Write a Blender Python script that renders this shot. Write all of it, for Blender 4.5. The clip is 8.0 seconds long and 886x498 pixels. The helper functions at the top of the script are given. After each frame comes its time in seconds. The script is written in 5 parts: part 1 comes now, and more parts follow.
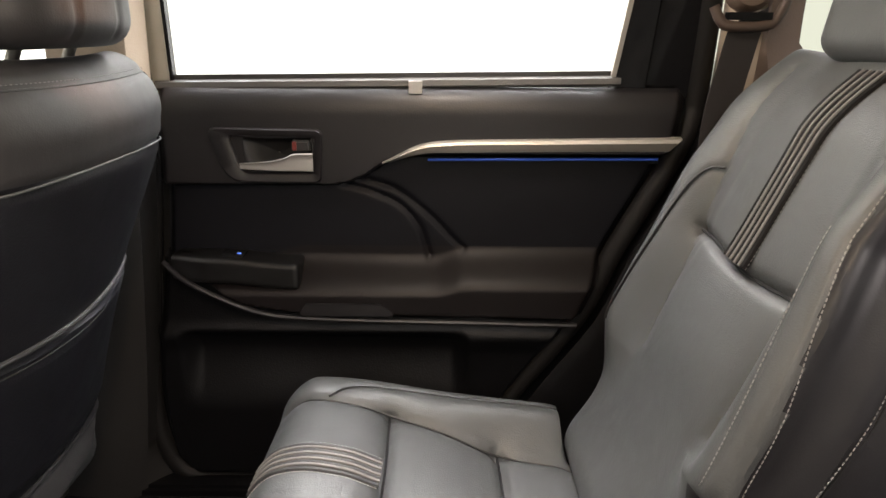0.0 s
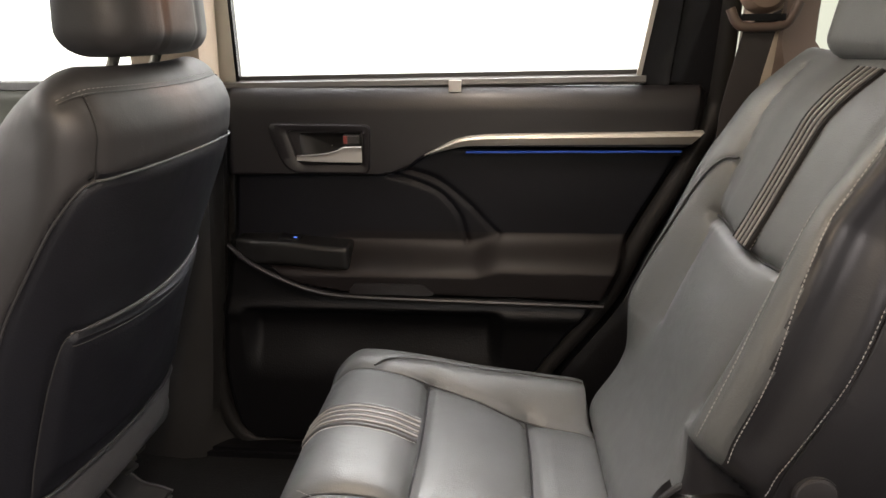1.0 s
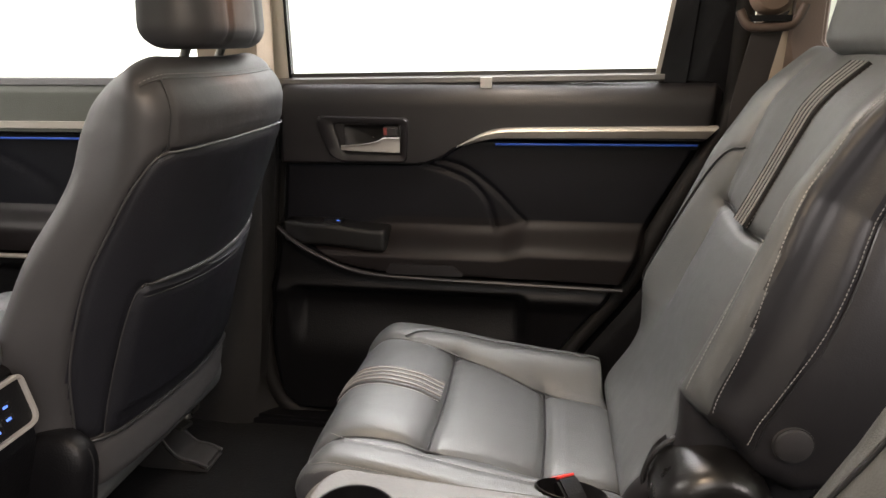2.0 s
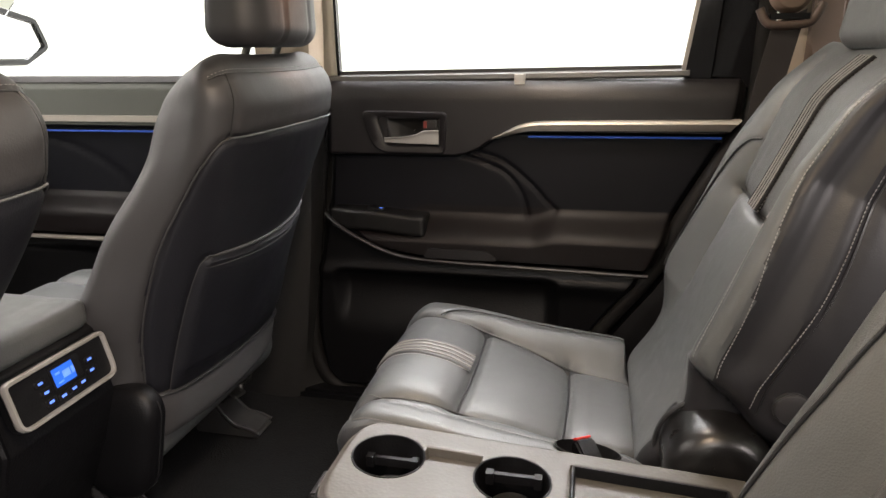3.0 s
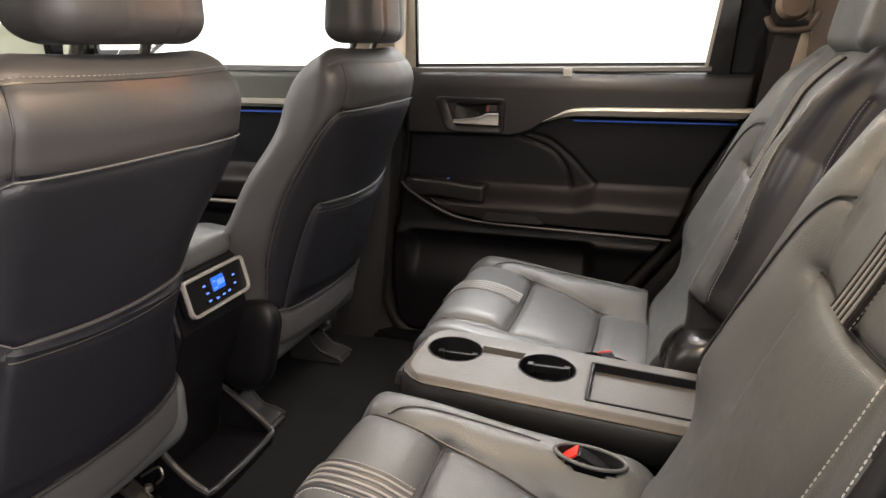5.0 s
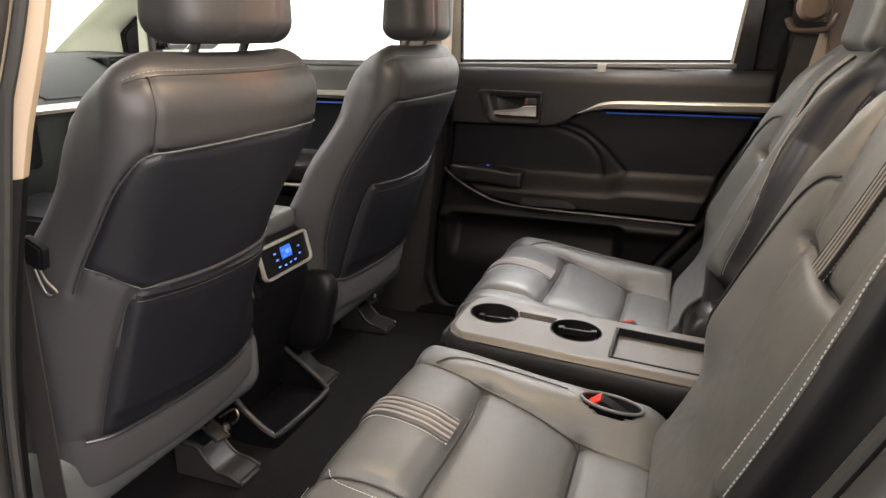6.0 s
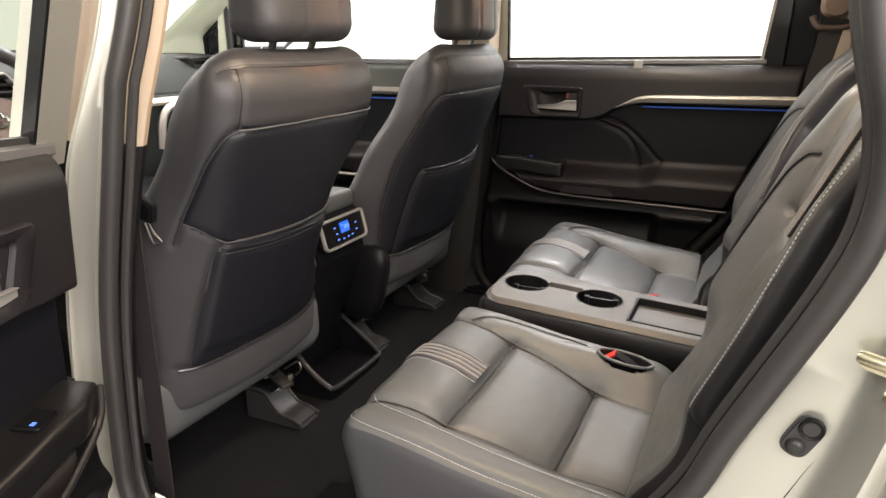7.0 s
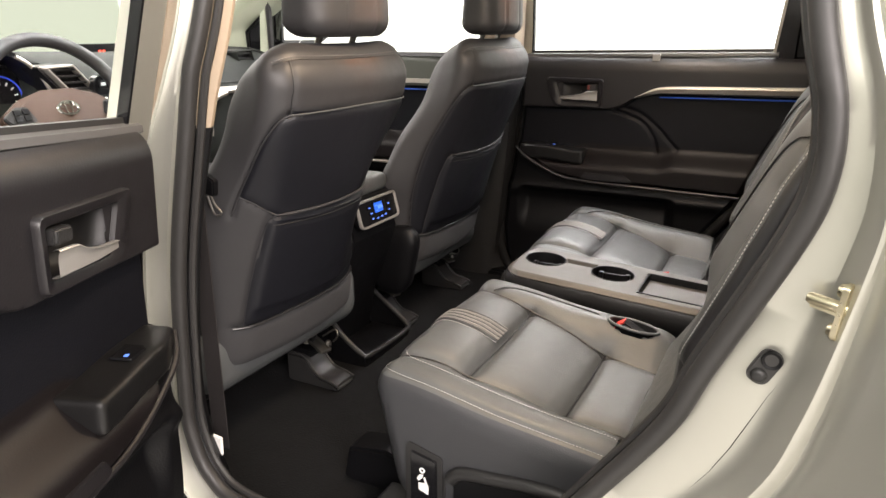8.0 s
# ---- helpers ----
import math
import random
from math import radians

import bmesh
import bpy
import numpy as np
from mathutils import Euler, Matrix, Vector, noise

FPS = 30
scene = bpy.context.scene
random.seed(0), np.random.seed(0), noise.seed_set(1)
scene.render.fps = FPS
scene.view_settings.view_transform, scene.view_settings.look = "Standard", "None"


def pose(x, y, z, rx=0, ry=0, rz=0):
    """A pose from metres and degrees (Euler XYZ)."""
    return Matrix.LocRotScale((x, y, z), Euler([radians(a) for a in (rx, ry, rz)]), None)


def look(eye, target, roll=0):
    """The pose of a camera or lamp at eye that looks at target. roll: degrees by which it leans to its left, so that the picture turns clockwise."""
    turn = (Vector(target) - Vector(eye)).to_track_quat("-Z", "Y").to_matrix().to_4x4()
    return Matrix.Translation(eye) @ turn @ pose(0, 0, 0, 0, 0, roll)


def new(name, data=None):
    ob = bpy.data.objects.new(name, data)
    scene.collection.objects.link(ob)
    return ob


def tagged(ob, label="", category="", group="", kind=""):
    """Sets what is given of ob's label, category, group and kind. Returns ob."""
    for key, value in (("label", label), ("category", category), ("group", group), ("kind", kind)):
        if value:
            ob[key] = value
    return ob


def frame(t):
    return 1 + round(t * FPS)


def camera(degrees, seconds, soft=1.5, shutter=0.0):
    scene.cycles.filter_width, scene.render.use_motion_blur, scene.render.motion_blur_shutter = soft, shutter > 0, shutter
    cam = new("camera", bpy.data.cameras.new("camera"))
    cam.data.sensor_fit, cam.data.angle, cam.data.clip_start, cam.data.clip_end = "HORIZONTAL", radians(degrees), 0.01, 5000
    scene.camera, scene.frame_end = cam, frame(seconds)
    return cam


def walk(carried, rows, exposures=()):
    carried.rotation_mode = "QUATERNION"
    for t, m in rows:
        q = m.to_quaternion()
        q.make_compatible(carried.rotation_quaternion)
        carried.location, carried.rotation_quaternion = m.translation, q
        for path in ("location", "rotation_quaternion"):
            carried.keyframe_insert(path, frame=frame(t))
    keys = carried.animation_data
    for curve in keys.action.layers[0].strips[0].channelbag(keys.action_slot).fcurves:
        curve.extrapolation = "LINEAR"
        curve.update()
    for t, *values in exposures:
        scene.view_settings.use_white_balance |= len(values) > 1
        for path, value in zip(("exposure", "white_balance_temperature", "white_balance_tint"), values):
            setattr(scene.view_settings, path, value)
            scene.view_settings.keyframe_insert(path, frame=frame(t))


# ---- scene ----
cam = camera(65.6, 8.0)
PATH = [
    (0, (0.054, -0.416, 1.243), (0.041, 1.488, 0.633), 0.3),
    (0.5, (0.058, -0.47, 1.248), (-0.012, 1.432, 0.635), 0.0),
    (1, (0.077, -0.524, 1.251), (-0.076, 1.374, 0.638), -0.5),
    (1.5, (0.099, -0.583, 1.24), (-0.123, 1.316, 0.652), -0.4),
    (3, (0.162, -0.736, 1.221), (-0.259, 1.135, 0.653), -0.7),
    (3.5, (0.167, -0.787, 1.225), (-0.303, 1.073, 0.66), -0.7),
    (4, (0.174, -0.868, 1.213), (-0.336, 0.983, 0.65), -0.6),
    (4.5, (0.206, -0.961, 1.217), (-0.333, 0.879, 0.649), -0.3),
    (6, (0.251, -1.212, 1.234), (-0.399, 0.584, 0.64), 0.3),
    (6.5, (0.308, -1.288, 1.234), (-0.431, 0.475, 0.644), 0.1),
    (7, (0.357, -1.365, 1.227), (-0.454, 0.367, 0.64), -0.2),
    (7.5, (0.391, -1.432, 1.224), (-0.459, 0.278, 0.63), -0.3),
    (8, (0.42, -1.491, 1.231), (-0.459, 0.2, 0.627), -0.3),
]
walk(cam, [(t, look(eye, target, roll)) for t, eye, target, roll in PATH])

# ---- light: a bright white photo studio round the car ----
world = bpy.data.worlds.new("studio")
scene.world = world
world.use_nodes = True
world.node_tree.nodes["Background"].inputs[0].default_value = (0.99, 1.0, 0.81, 1)
world.node_tree.nodes["Background"].inputs[1].default_value = 0.85


def area_lamp(name, eye, target, w, h, watts, colour):
    data = bpy.data.lights.new(name, "AREA")
    data.shape, data.size, data.size_y, data.energy, data.color = "RECTANGLE", w, h, watts, colour
    ob = new(name, data)
    ob.matrix_world = look(eye, target)
    return ob


area_lamp("softbox_front", (-3.4, 0.3, 3.5), (-0.2, 0, 0.9), 3.0, 3.0, 200, (1.0, 0.895, 0.88))
area_lamp("softbox_right", (0.75, 2.0, 3.9), (0.18, 0.37, 0.72), 5.0, 2.6, 800, (0.95, 0.915, 0.935))
area_lamp("softbox_side", (-1.95, 4.6, 1.7), (-1.95, 0, 1.5), 10.5, 3.2, 170, (1.0, 0.95, 0.95))
# left and rear: unseen fills, added to lift the open door, jamb and near seat
area_lamp("fill_left", (0.2, -3.8, 3.4), (0.1, -0.5, 0.8), 4.0, 2.0, 165, (1.0, 0.90, 0.88))
area_lamp("fill_rear", (3.2, -3.4, 2.6), (-0.5, -1.2, 0.9), 2.4, 2.4, 420, (1.0, 0.895, 0.87))


def reading_lamp(y):
    data = bpy.data.lights.new("reading_lamp", "SPOT")
    data.energy, data.color, data.spot_size, data.spot_blend, data.shadow_soft_size = 30.0, (1.0, 0.36, 0.12), radians(26), 0.9, 0.015
    ob = new("reading_lamp", data)
    ob.matrix_world = look((-0.22, y * 0.8, 1.59), (-0.385, y, 1.20))


# warm reading lamps in the headliner
reading_lamp(0.36)
reading_lamp(-0.36)
# unseen fill lamps added above each rear seat, to brighten cushion and backrest
for side, watts, lean, warm in ((0.38, 4.2, 0.40, (1.0, 0.84, 0.70)), (-0.40, 9.0, -0.12, (1.0, 0.74, 0.50))):
    area_lamp("seat_fill", (0.04, side, 1.58), (0.06 + lean, side, 1.0), 0.12, 0.10, watts, warm)

# ---- materials ----
def material(name, colour, rough=0.5, metal=0.0, grain=0.0, grain_size=400.0, mottle=0.12, mottle_size=6.0, coat=0.0, spec=0.5, rough_var=0.08, second=None, wrinkle=0.0):
    """A procedural surface: colour with slow mottling, roughness that varies, fine grain as relief."""
    m = bpy.data.materials.new(name)
    m.use_nodes = True
    nt = m.node_tree
    b = nt.nodes["Principled BSDF"]
    b.inputs["Metallic"].default_value = metal
    b.inputs["Specular IOR Level"].default_value = spec
    b.inputs["Coat Weight"].default_value = coat
    b.inputs["Coat Roughness"].default_value = 0.06
    tc = nt.nodes.new("ShaderNodeTexCoord")
    n1 = nt.nodes.new("ShaderNodeTexNoise")
    n1.inputs["Scale"].default_value = mottle_size
    n1.inputs["Detail"].default_value = 5
    nt.links.new(tc.outputs["Object"], n1.inputs["Vector"])
    mix = nt.nodes.new("ShaderNodeMix")
    mix.data_type = "RGBA"
    c2 = second if second else tuple(c * (1 - mottle) for c in colour)
    c1 = tuple(min(1, c * (1 + mottle)) for c in colour)
    mix.inputs["A"].default_value = (*c2, 1)
    mix.inputs["B"].default_value = (*c1, 1)
    nt.links.new(n1.outputs["Fac"], mix.inputs["Factor"])
    nt.links.new(mix.outputs["Result"], b.inputs["Base Color"])
    mr = nt.nodes.new("ShaderNodeMapRange")
    mr.inputs["To Min"].default_value = max(0.02, rough - rough_var)
    mr.inputs["To Max"].default_value = min(1, rough + rough_var)
    n2 = nt.nodes.new("ShaderNodeTexNoise")
    n2.inputs["Scale"].default_value = mottle_size * 5
    n2.inputs["Detail"].default_value = 3
    nt.links.new(tc.outputs["Object"], n2.inputs["Vector"])
    nt.links.new(n2.outputs["Fac"], mr.inputs["Value"])
    nt.links.new(mr.outputs["Result"], b.inputs["Roughness"])
    if grain:
        v = nt.nodes.new("ShaderNodeTexVoronoi")
        v.inputs["Scale"].default_value = grain_size
        nt.links.new(tc.outputs["Object"], v.inputs["Vector"])
        bump = nt.nodes.new("ShaderNodeBump")
        bump.inputs["Strength"].default_value = grain
        bump.inputs["Distance"].default_value = 0.001
        nt.links.new(v.outputs["Distance"], bump.inputs["Height"])
        nt.links.new(bump.outputs["Normal"], b.inputs["Normal"])
        if wrinkle:
            w = nt.nodes.new("ShaderNodeTexNoise")
            w.inputs["Scale"].default_value = 11
            w.inputs["Detail"].default_value = 3
            w.inputs["Distortion"].default_value = 0.8
            nt.links.new(tc.outputs["Object"], w.inputs["Vector"])
            fold = nt.nodes.new("ShaderNodeBump")
            fold.inputs["Strength"].default_value = wrinkle
            fold.inputs["Distance"].default_value = 0.01
            nt.links.new(w.outputs["Fac"], fold.inputs["Height"])
            nt.links.new(fold.outputs["Normal"], bump.inputs["Normal"])
    return m


def glow(name, colour, strength):
    m = bpy.data.materials.new(name)
    m.use_nodes = True
    b = m.node_tree.nodes["Principled BSDF"]
    b.inputs["Base Color"].default_value = (*colour, 1)
    b.inputs["Emission Color"].default_value = (*colour, 1)
    b.inputs["Emission Strength"].default_value = strength
    return m


def clear_glass(name, tint):
    m = bpy.data.materials.new(name)
    m.use_nodes = True
    b = m.node_tree.nodes["Principled BSDF"]
    b.inputs["Base Color"].default_value = (*tint, 1)
    b.inputs["Transmission Weight"].default_value = 1
    b.inputs["Roughness"].default_value = 0.0
    b.inputs["IOR"].default_value = 1.05
    return m


LEATHER = material("charcoal_leather", (0.064, 0.0675, 0.0685), 0.43, spec=0.56, wrinkle=0.16, grain=0.25, grain_size=500, mottle=0.15, mottle_size=9)
# the seat leather made paler: the highlight along the pintuck ridges is in the colour
TUCK = material("pintuck_highlight_leather", (0.20, 0.194, 0.188), 0.50, spec=0.3)
STRIPE = material("black_stripe_cloth", (0.0075, 0.007, 0.007), 0.75, spec=0.15)
# shaded copy of the charcoal leather, for upright cushion sides and pintuck gaps
SEAT_SIDE = material("shaded_seat_leather", (0.034, 0.035, 0.038), 0.45, spec=0.5, wrinkle=0.14, grain=0.2, grain_size=500)
LEATHER_DARK = material("black_leather", (0.026, 0.0255, 0.027), 0.50, spec=0.4, wrinkle=0.12, grain=0.1, grain_size=500)
PLASTIC_SATIN = material("black_satin_vinyl", (0.0055, 0.0053, 0.0055), 0.42, spec=0.4, grain=0.1, grain_size=400)
HINGE_PLASTIC = material("black_satin_hinge_plastic", (0.0050, 0.0047, 0.0047), 0.30, spec=0.5, grain=0.12, grain_size=350)
# black leather taken darker still: the shade on the backrest sides is in the colour
SIDE_LEATHER = material("shaded_side_leather", (0.0125, 0.0122, 0.0138), 0.46, spec=0.4, wrinkle=0.12, grain=0.1, grain_size=500)
PIPING = material("black_piping", (0.012, 0.012, 0.013), 0.4)
THREAD = material("pale_grey_thread", (0.48, 0.47, 0.47), 0.7)
# dimmed copy of the pale thread, for stitching that gets less light
THREAD_DIM = material("dimmed_grey_thread", (0.22, 0.215, 0.21), 0.7)
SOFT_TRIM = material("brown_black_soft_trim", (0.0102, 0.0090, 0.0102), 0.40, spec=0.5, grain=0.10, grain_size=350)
ARM_TRIM = material("dark_brown_armrest_vinyl", (0.0058, 0.0042, 0.0044), 0.46, spec=0.26, grain=0.08, grain_size=350)
INSERT = material("black_vinyl_insert", (0.0048, 0.0050, 0.0072), 0.50, spec=0.2, grain=0.2, grain_size=400)
SEAT_VINYL = material("black_seat_back_vinyl", (0.0076, 0.0079, 0.0106), 0.46, spec=0.32, wrinkle=0.1, grain=0.2, grain_size=400)
PLASTIC = material("black_moulded_plastic", (0.0035, 0.0035, 0.0042), 0.45, spec=0.22, grain=0.25, grain_size=300)
PLASTIC_GREY = material("dark_grey_plastic", (0.020, 0.0195, 0.0195), 0.40, spec=0.4, grain=0.2, grain_size=300)
HANDLE_CUP = material("dark_grey_handle_cup", (0.009, 0.0085, 0.0085), 0.45, spec=0.3)
GLOSS_BLACK = material("gloss_black_plastic", (0.008, 0.008, 0.009), 0.12)
FABRIC = material("grey_backing_fabric", (0.029, 0.0285, 0.030), 0.9, grain=0.5, grain_size=700)
CARPET = material("black_carpet", (0.0028, 0.0028, 0.0031), 0.95, spec=0.2, grain=0.9, grain_size=260, mottle=0.4, mottle_size=4)
SILVER = material("satin_silver_trim", (0.56, 0.52, 0.47), 0.38, metal=0.7, mottle=0.02, rough_var=0.015)
LEVER = material("brushed_silver_lever", (0.44, 0.425, 0.405), 0.36, metal=0.65, mottle=0.02, rough_var=0.02)
CHROME = material("bright_metal", (0.7, 0.69, 0.67), 0.16, metal=1.0, mottle=0.05)
STEEL = material("dull_steel", (0.20, 0.19, 0.175), 0.45, metal=1.0, mottle=0.2, mottle_size=40)
ZINC = material("yellowish_zinc_steel", (0.66, 0.6, 0.44), 0.3, metal=1.0, mottle=0.15, mottle_size=40)
PAINT = material("champagne_silver_paint", (0.50, 0.495, 0.44), 0.33, metal=0.7, coat=0.6, mottle=0.03, rough_var=0.02)
# the rubber seal darkened for the right side, its shade put into the colour
SEAL_DARK = material("shaded_rubber_seal", (0.008, 0.0075, 0.0075), 0.6, spec=0.25)
RUBBER = material("black_rubber_seal", (0.022, 0.021, 0.0205), 0.5)
CREAM = material("beige_pillar_trim", (0.345, 0.278, 0.208), 0.75, grain=0.25, grain_size=300)
GUIDE = material("brown_belt_guide", (0.055, 0.037, 0.029), 0.5)
TAUPE = material("taupe_pillar_trim", (0.115, 0.080, 0.059), 0.7, grain=0.25, grain_size=300)
WEBBING = material("dark_seat_belt_webbing", (0.014, 0.011, 0.011), 0.7, grain=0.5, grain_size=900)
CONSOLE = material("brushed_grey_brown_plastic", (0.056, 0.051, 0.044), 0.44, grain=0.15, grain_size=200, mottle=0.06, mottle_size=3)
LOCK_RED = material("dull_red_mark", (0.14, 0.022, 0.018), 0.4)
RED = material("red_release_button", (0.55, 0.03, 0.02), 0.4)
BLUE_LED = glow("blue_led", (0.02, 0.075, 0.42), 0.10)
BLUE_SCREEN = glow("blue_screen", (0.015, 0.10, 0.60), 0.7)
BLUE_ICON = glow("blue_icon", (0.10, 0.22, 0.9), 0.8)
RED_ICON = glow("red_icon", (0.9, 0.06, 0.03), 1.0)
WHITE_MARK = material("white_print", (0.75, 0.74, 0.72), 0.5)
GLASS = clear_glass("window_glass", (0.97, 0.99, 0.97))
STUDIO_FLOOR = material("pale_studio_floor", (0.42, 0.41, 0.39), 0.6, grain=0.1, grain_size=60)
DASH = material("dark_dashboard", (0.022, 0.0245, 0.022), 0.75, spec=0.2, grain=0.3, grain_size=300)
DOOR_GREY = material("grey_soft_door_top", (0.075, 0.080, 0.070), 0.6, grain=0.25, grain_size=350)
LINER = material("pale_headliner", (0.43, 0.46, 0.355), 0.95, grain=0.4, grain_size=500)
BELT = material("grey_belt_moulding", (0.085, 0.082, 0.080), 0.35, spec=0.6, mottle=0.05)
TAN_PAD = material("brown_leather_pad", (0.070, 0.042, 0.030), 0.55, spec=0.25, grain=0.2, grain_size=500)
DIAL = glow("blue_dial", (0.03, 0.06, 0.5), 0.5)
MIRROR = material("mirror_glass", (0.92, 0.92, 0.92), 0.03, metal=1.0, mottle=0.0, rough_var=0.005)

# ---- shapes: each maker returns (vertices, faces) ----
def smooth(a, b, x):
    t = np.clip((np.asarray(x, float) - a) / (b - a), 0, 1)
    return t * t * (3 - 2 * t)


def curve(xs, ys, x):
    """Smooth interpolation through a few knots (piecewise cubic, flat-limited)."""
    xs, ys, x = np.asarray(xs, float), np.asarray(ys, float), np.asarray(x, float)
    h = np.diff(xs)
    d = np.diff(ys) / h
    m = np.concatenate([[d[0]], np.where(d[1:] * d[:-1] > 0, 2 * d[1:] * d[:-1] / np.where(d[1:] + d[:-1] == 0, 1, d[1:] + d[:-1]), 0), [d[-1]]])
    i = np.clip(np.searchsorted(xs, x) - 1, 0, len(h) - 1)
    t = np.clip((x - xs[i]) / h[i], 0, 1)
    return ((2 * t**3 - 3 * t**2 + 1) * ys[i] + (t**3 - 2 * t**2 + t) * h[i] * m[i] + (-2 * t**3 + 3 * t**2) * ys[i + 1] + (t**3 - t**2) * h[i] * m[i + 1])


def polyline(pts, step=0.006, rounded=True):
    """Points evenly along a line through the given ones, rounded as a Catmull-Rom curve."""
    p = [np.asarray(q, float) for q in pts]
    if rounded and len(p) > 2:
        e = [2 * p[0] - p[1]] + p + [2 * p[-1] - p[-2]]
        out = []
        for i in range(1, len(e) - 2):
            for k in range(16):
                t = k / 16
                out.append(0.5 * (2 * e[i] + (e[i + 1] - e[i - 1]) * t + (2 * e[i - 1] - 5 * e[i] + 4 * e[i + 1] - e[i + 2]) * t * t + (3 * e[i] - e[i - 1] - 3 * e[i + 1] + e[i + 2]) * t**3))
        p = out + [e[-2]]
    p = np.array(p)
    s = np.concatenate([[0], np.cumsum(np.linalg.norm(np.diff(p, axis=0), axis=1))])
    n = max(2, int(s[-1] / step) + 1)
    q = np.linspace(0, s[-1], n)
    return np.stack([np.interp(q, s, p[:, k]) for k in range(p.shape[1])], 1)


def join(*shapes):
    V, F, n = [], [], 0
    for v, f in shapes:
        V.append(np.asarray(v, float))
        F += [tuple(i + n for i in face) for face in f]
        n += len(v)
    return np.concatenate(V), F


def moved(shape, m):
    v, f = shape
    m = np.array(m)
    return np.asarray(v) @ m[:3, :3].T + m[:3, 3], f


def grid(P, closed=False):
    """A sheet of faces over an array of points [rows, columns, 3]."""
    P = np.asarray(P, float)
    n, k = P.shape[:2]
    F = []
    for i in range(n - 1):
        for j in range(k if closed else k - 1):
            a, b = i * k + j, i * k + (j + 1) % k
            F.append((a, b, b + k, a + k))
    return P.reshape(-1, 3), F


def slab(P, offset):
    """A sheet of some thickness: offset is the shift to its back."""
    P = np.asarray(P, float)
    n, k = P.shape[:2]
    v, f = grid(P)
    w = v + np.asarray(offset, float).reshape(-1, 3)
    N = n * k
    F = list(f) + [tuple(i + N for i in reversed(q)) for q in f]
    rim = [(0, j) for j in range(k - 1)] + [(i, k - 1) for i in range(n - 1)] + [(n - 1, j) for j in range(k - 1, 0, -1)] + [(i, 0) for i in range(n - 1, 0, -1)]
    ids = [i * k + j for i, j in rim]
    for a, b in zip(ids, ids[1:] + ids[:1]):
        F.append((b, a, a + N, b + N))
    return np.concatenate([v, w]), F


def tube(pts, r, n=8, closed=False, flat=1.0):
    """A round rod along a line; flat squeezes it along its second normal."""
    p = np.asarray(pts, float)
    t = np.gradient(p, axis=0) if not closed else np.roll(p, -1, 0) - np.roll(p, 1, 0)
    t /= np.linalg.norm(t, axis=1)[:, None] + 1e-12
    up = np.eye(3)[int(np.argmin(np.abs(t).max(0)))]
    a = np.cross(t, up)
    a /= np.linalg.norm(a, axis=1)[:, None] + 1e-12
    b = np.cross(a, t)
    r = np.broadcast_to(np.asarray(r, float), (len(p),))
    ang = np.arange(n) * 2 * math.pi / n
    P = p[:, None] + r[:, None, None] * (np.cos(ang)[None, :, None] * a[:, None] + flat * np.sin(ang)[None, :, None] * b[:, None])
    if closed:
        P = np.concatenate([P, P[:1]])
        return grid(P, True)
    v, f = grid(P, True)
    N = len(v)
    return v, f + [tuple(range(n - 1, -1, -1)), tuple(range(N - n, N))]


def rounded_box(size, r, step, floor_step=None):
    """A box with rounded edges, its faces divided finely; centred on 0."""
    h = np.array(size, float) / 2
    st = np.broadcast_to(np.asarray(step, float), (3,))
    cuts = [np.linspace(-h[i], h[i], max(4, int(size[i] / st[i])) + 1) for i in range(3)]
    V, F, base = [], [], 0
    for ax in range(3):
        b, c = (ax + 1) % 3, (ax + 2) % 3
        B, C = np.meshgrid(cuts[b], cuts[c], indexing="ij")
        for sg in (-1, 1):
            P = np.zeros(B.shape + (3,))
            P[..., ax], P[..., b], P[..., c] = sg * h[ax], B, C
            n, k = B.shape
            idx = base + np.arange(n * k).reshape(n, k)
            q = np.stack([idx[:-1, :-1], idx[1:, :-1], idx[1:, 1:], idx[:-1, 1:]], -1).reshape(-1, 4)
            F.append(q if sg > 0 else q[:, ::-1])
            V.append(P.reshape(-1, 3))
            base += n * k
    V, F = np.concatenate(V), np.concatenate(F)
    key = np.round(V / 1e-6).astype(np.int64)
    _, first, inv = np.unique(key, axis=0, return_index=True, return_inverse=True)
    return V[first], inv.reshape(-1)[F]


def round_off(V, size, r):
    """Moves points of a box's skin on to its rounded form; r may differ by axis."""
    h = np.array(size, float) / 2
    r = np.broadcast_to(np.asarray(r, float), (3,))
    inner = np.clip(V, -(h - r), h - r)
    d = (V - inner) / r
    return inner + r * d / np.maximum(np.linalg.norm(d, axis=1), 1e-9)[:, None]


def normals(V, F):
    F = np.asarray(F)
    n = np.cross(V[F[:, 2]] - V[F[:, 0]], V[F[:, 3]] - V[F[:, 1]])
    N = np.zeros_like(V)
    for k in range(4):
        np.add.at(N, F[:, k], n)
    return N / np.maximum(np.linalg.norm(N, axis=1), 1e-12)[:, None]


def near_line(V, line):
    """Distance of each point from a line of closely spaced points."""
    lo, hi = line.min(0) - 0.03, line.max(0) + 0.03
    pick = np.all((V > lo) & (V < hi), axis=1)
    d = np.full(len(V), 1.0)
    W = V[pick]
    if len(W):
        best = np.full(len(W), 1.0)
        for c in range(0, len(line), 64):
            best = np.minimum(best, np.linalg.norm(W[:, None] - line[None, c:c + 64], axis=2).min(1))
        d[pick] = best
    return d


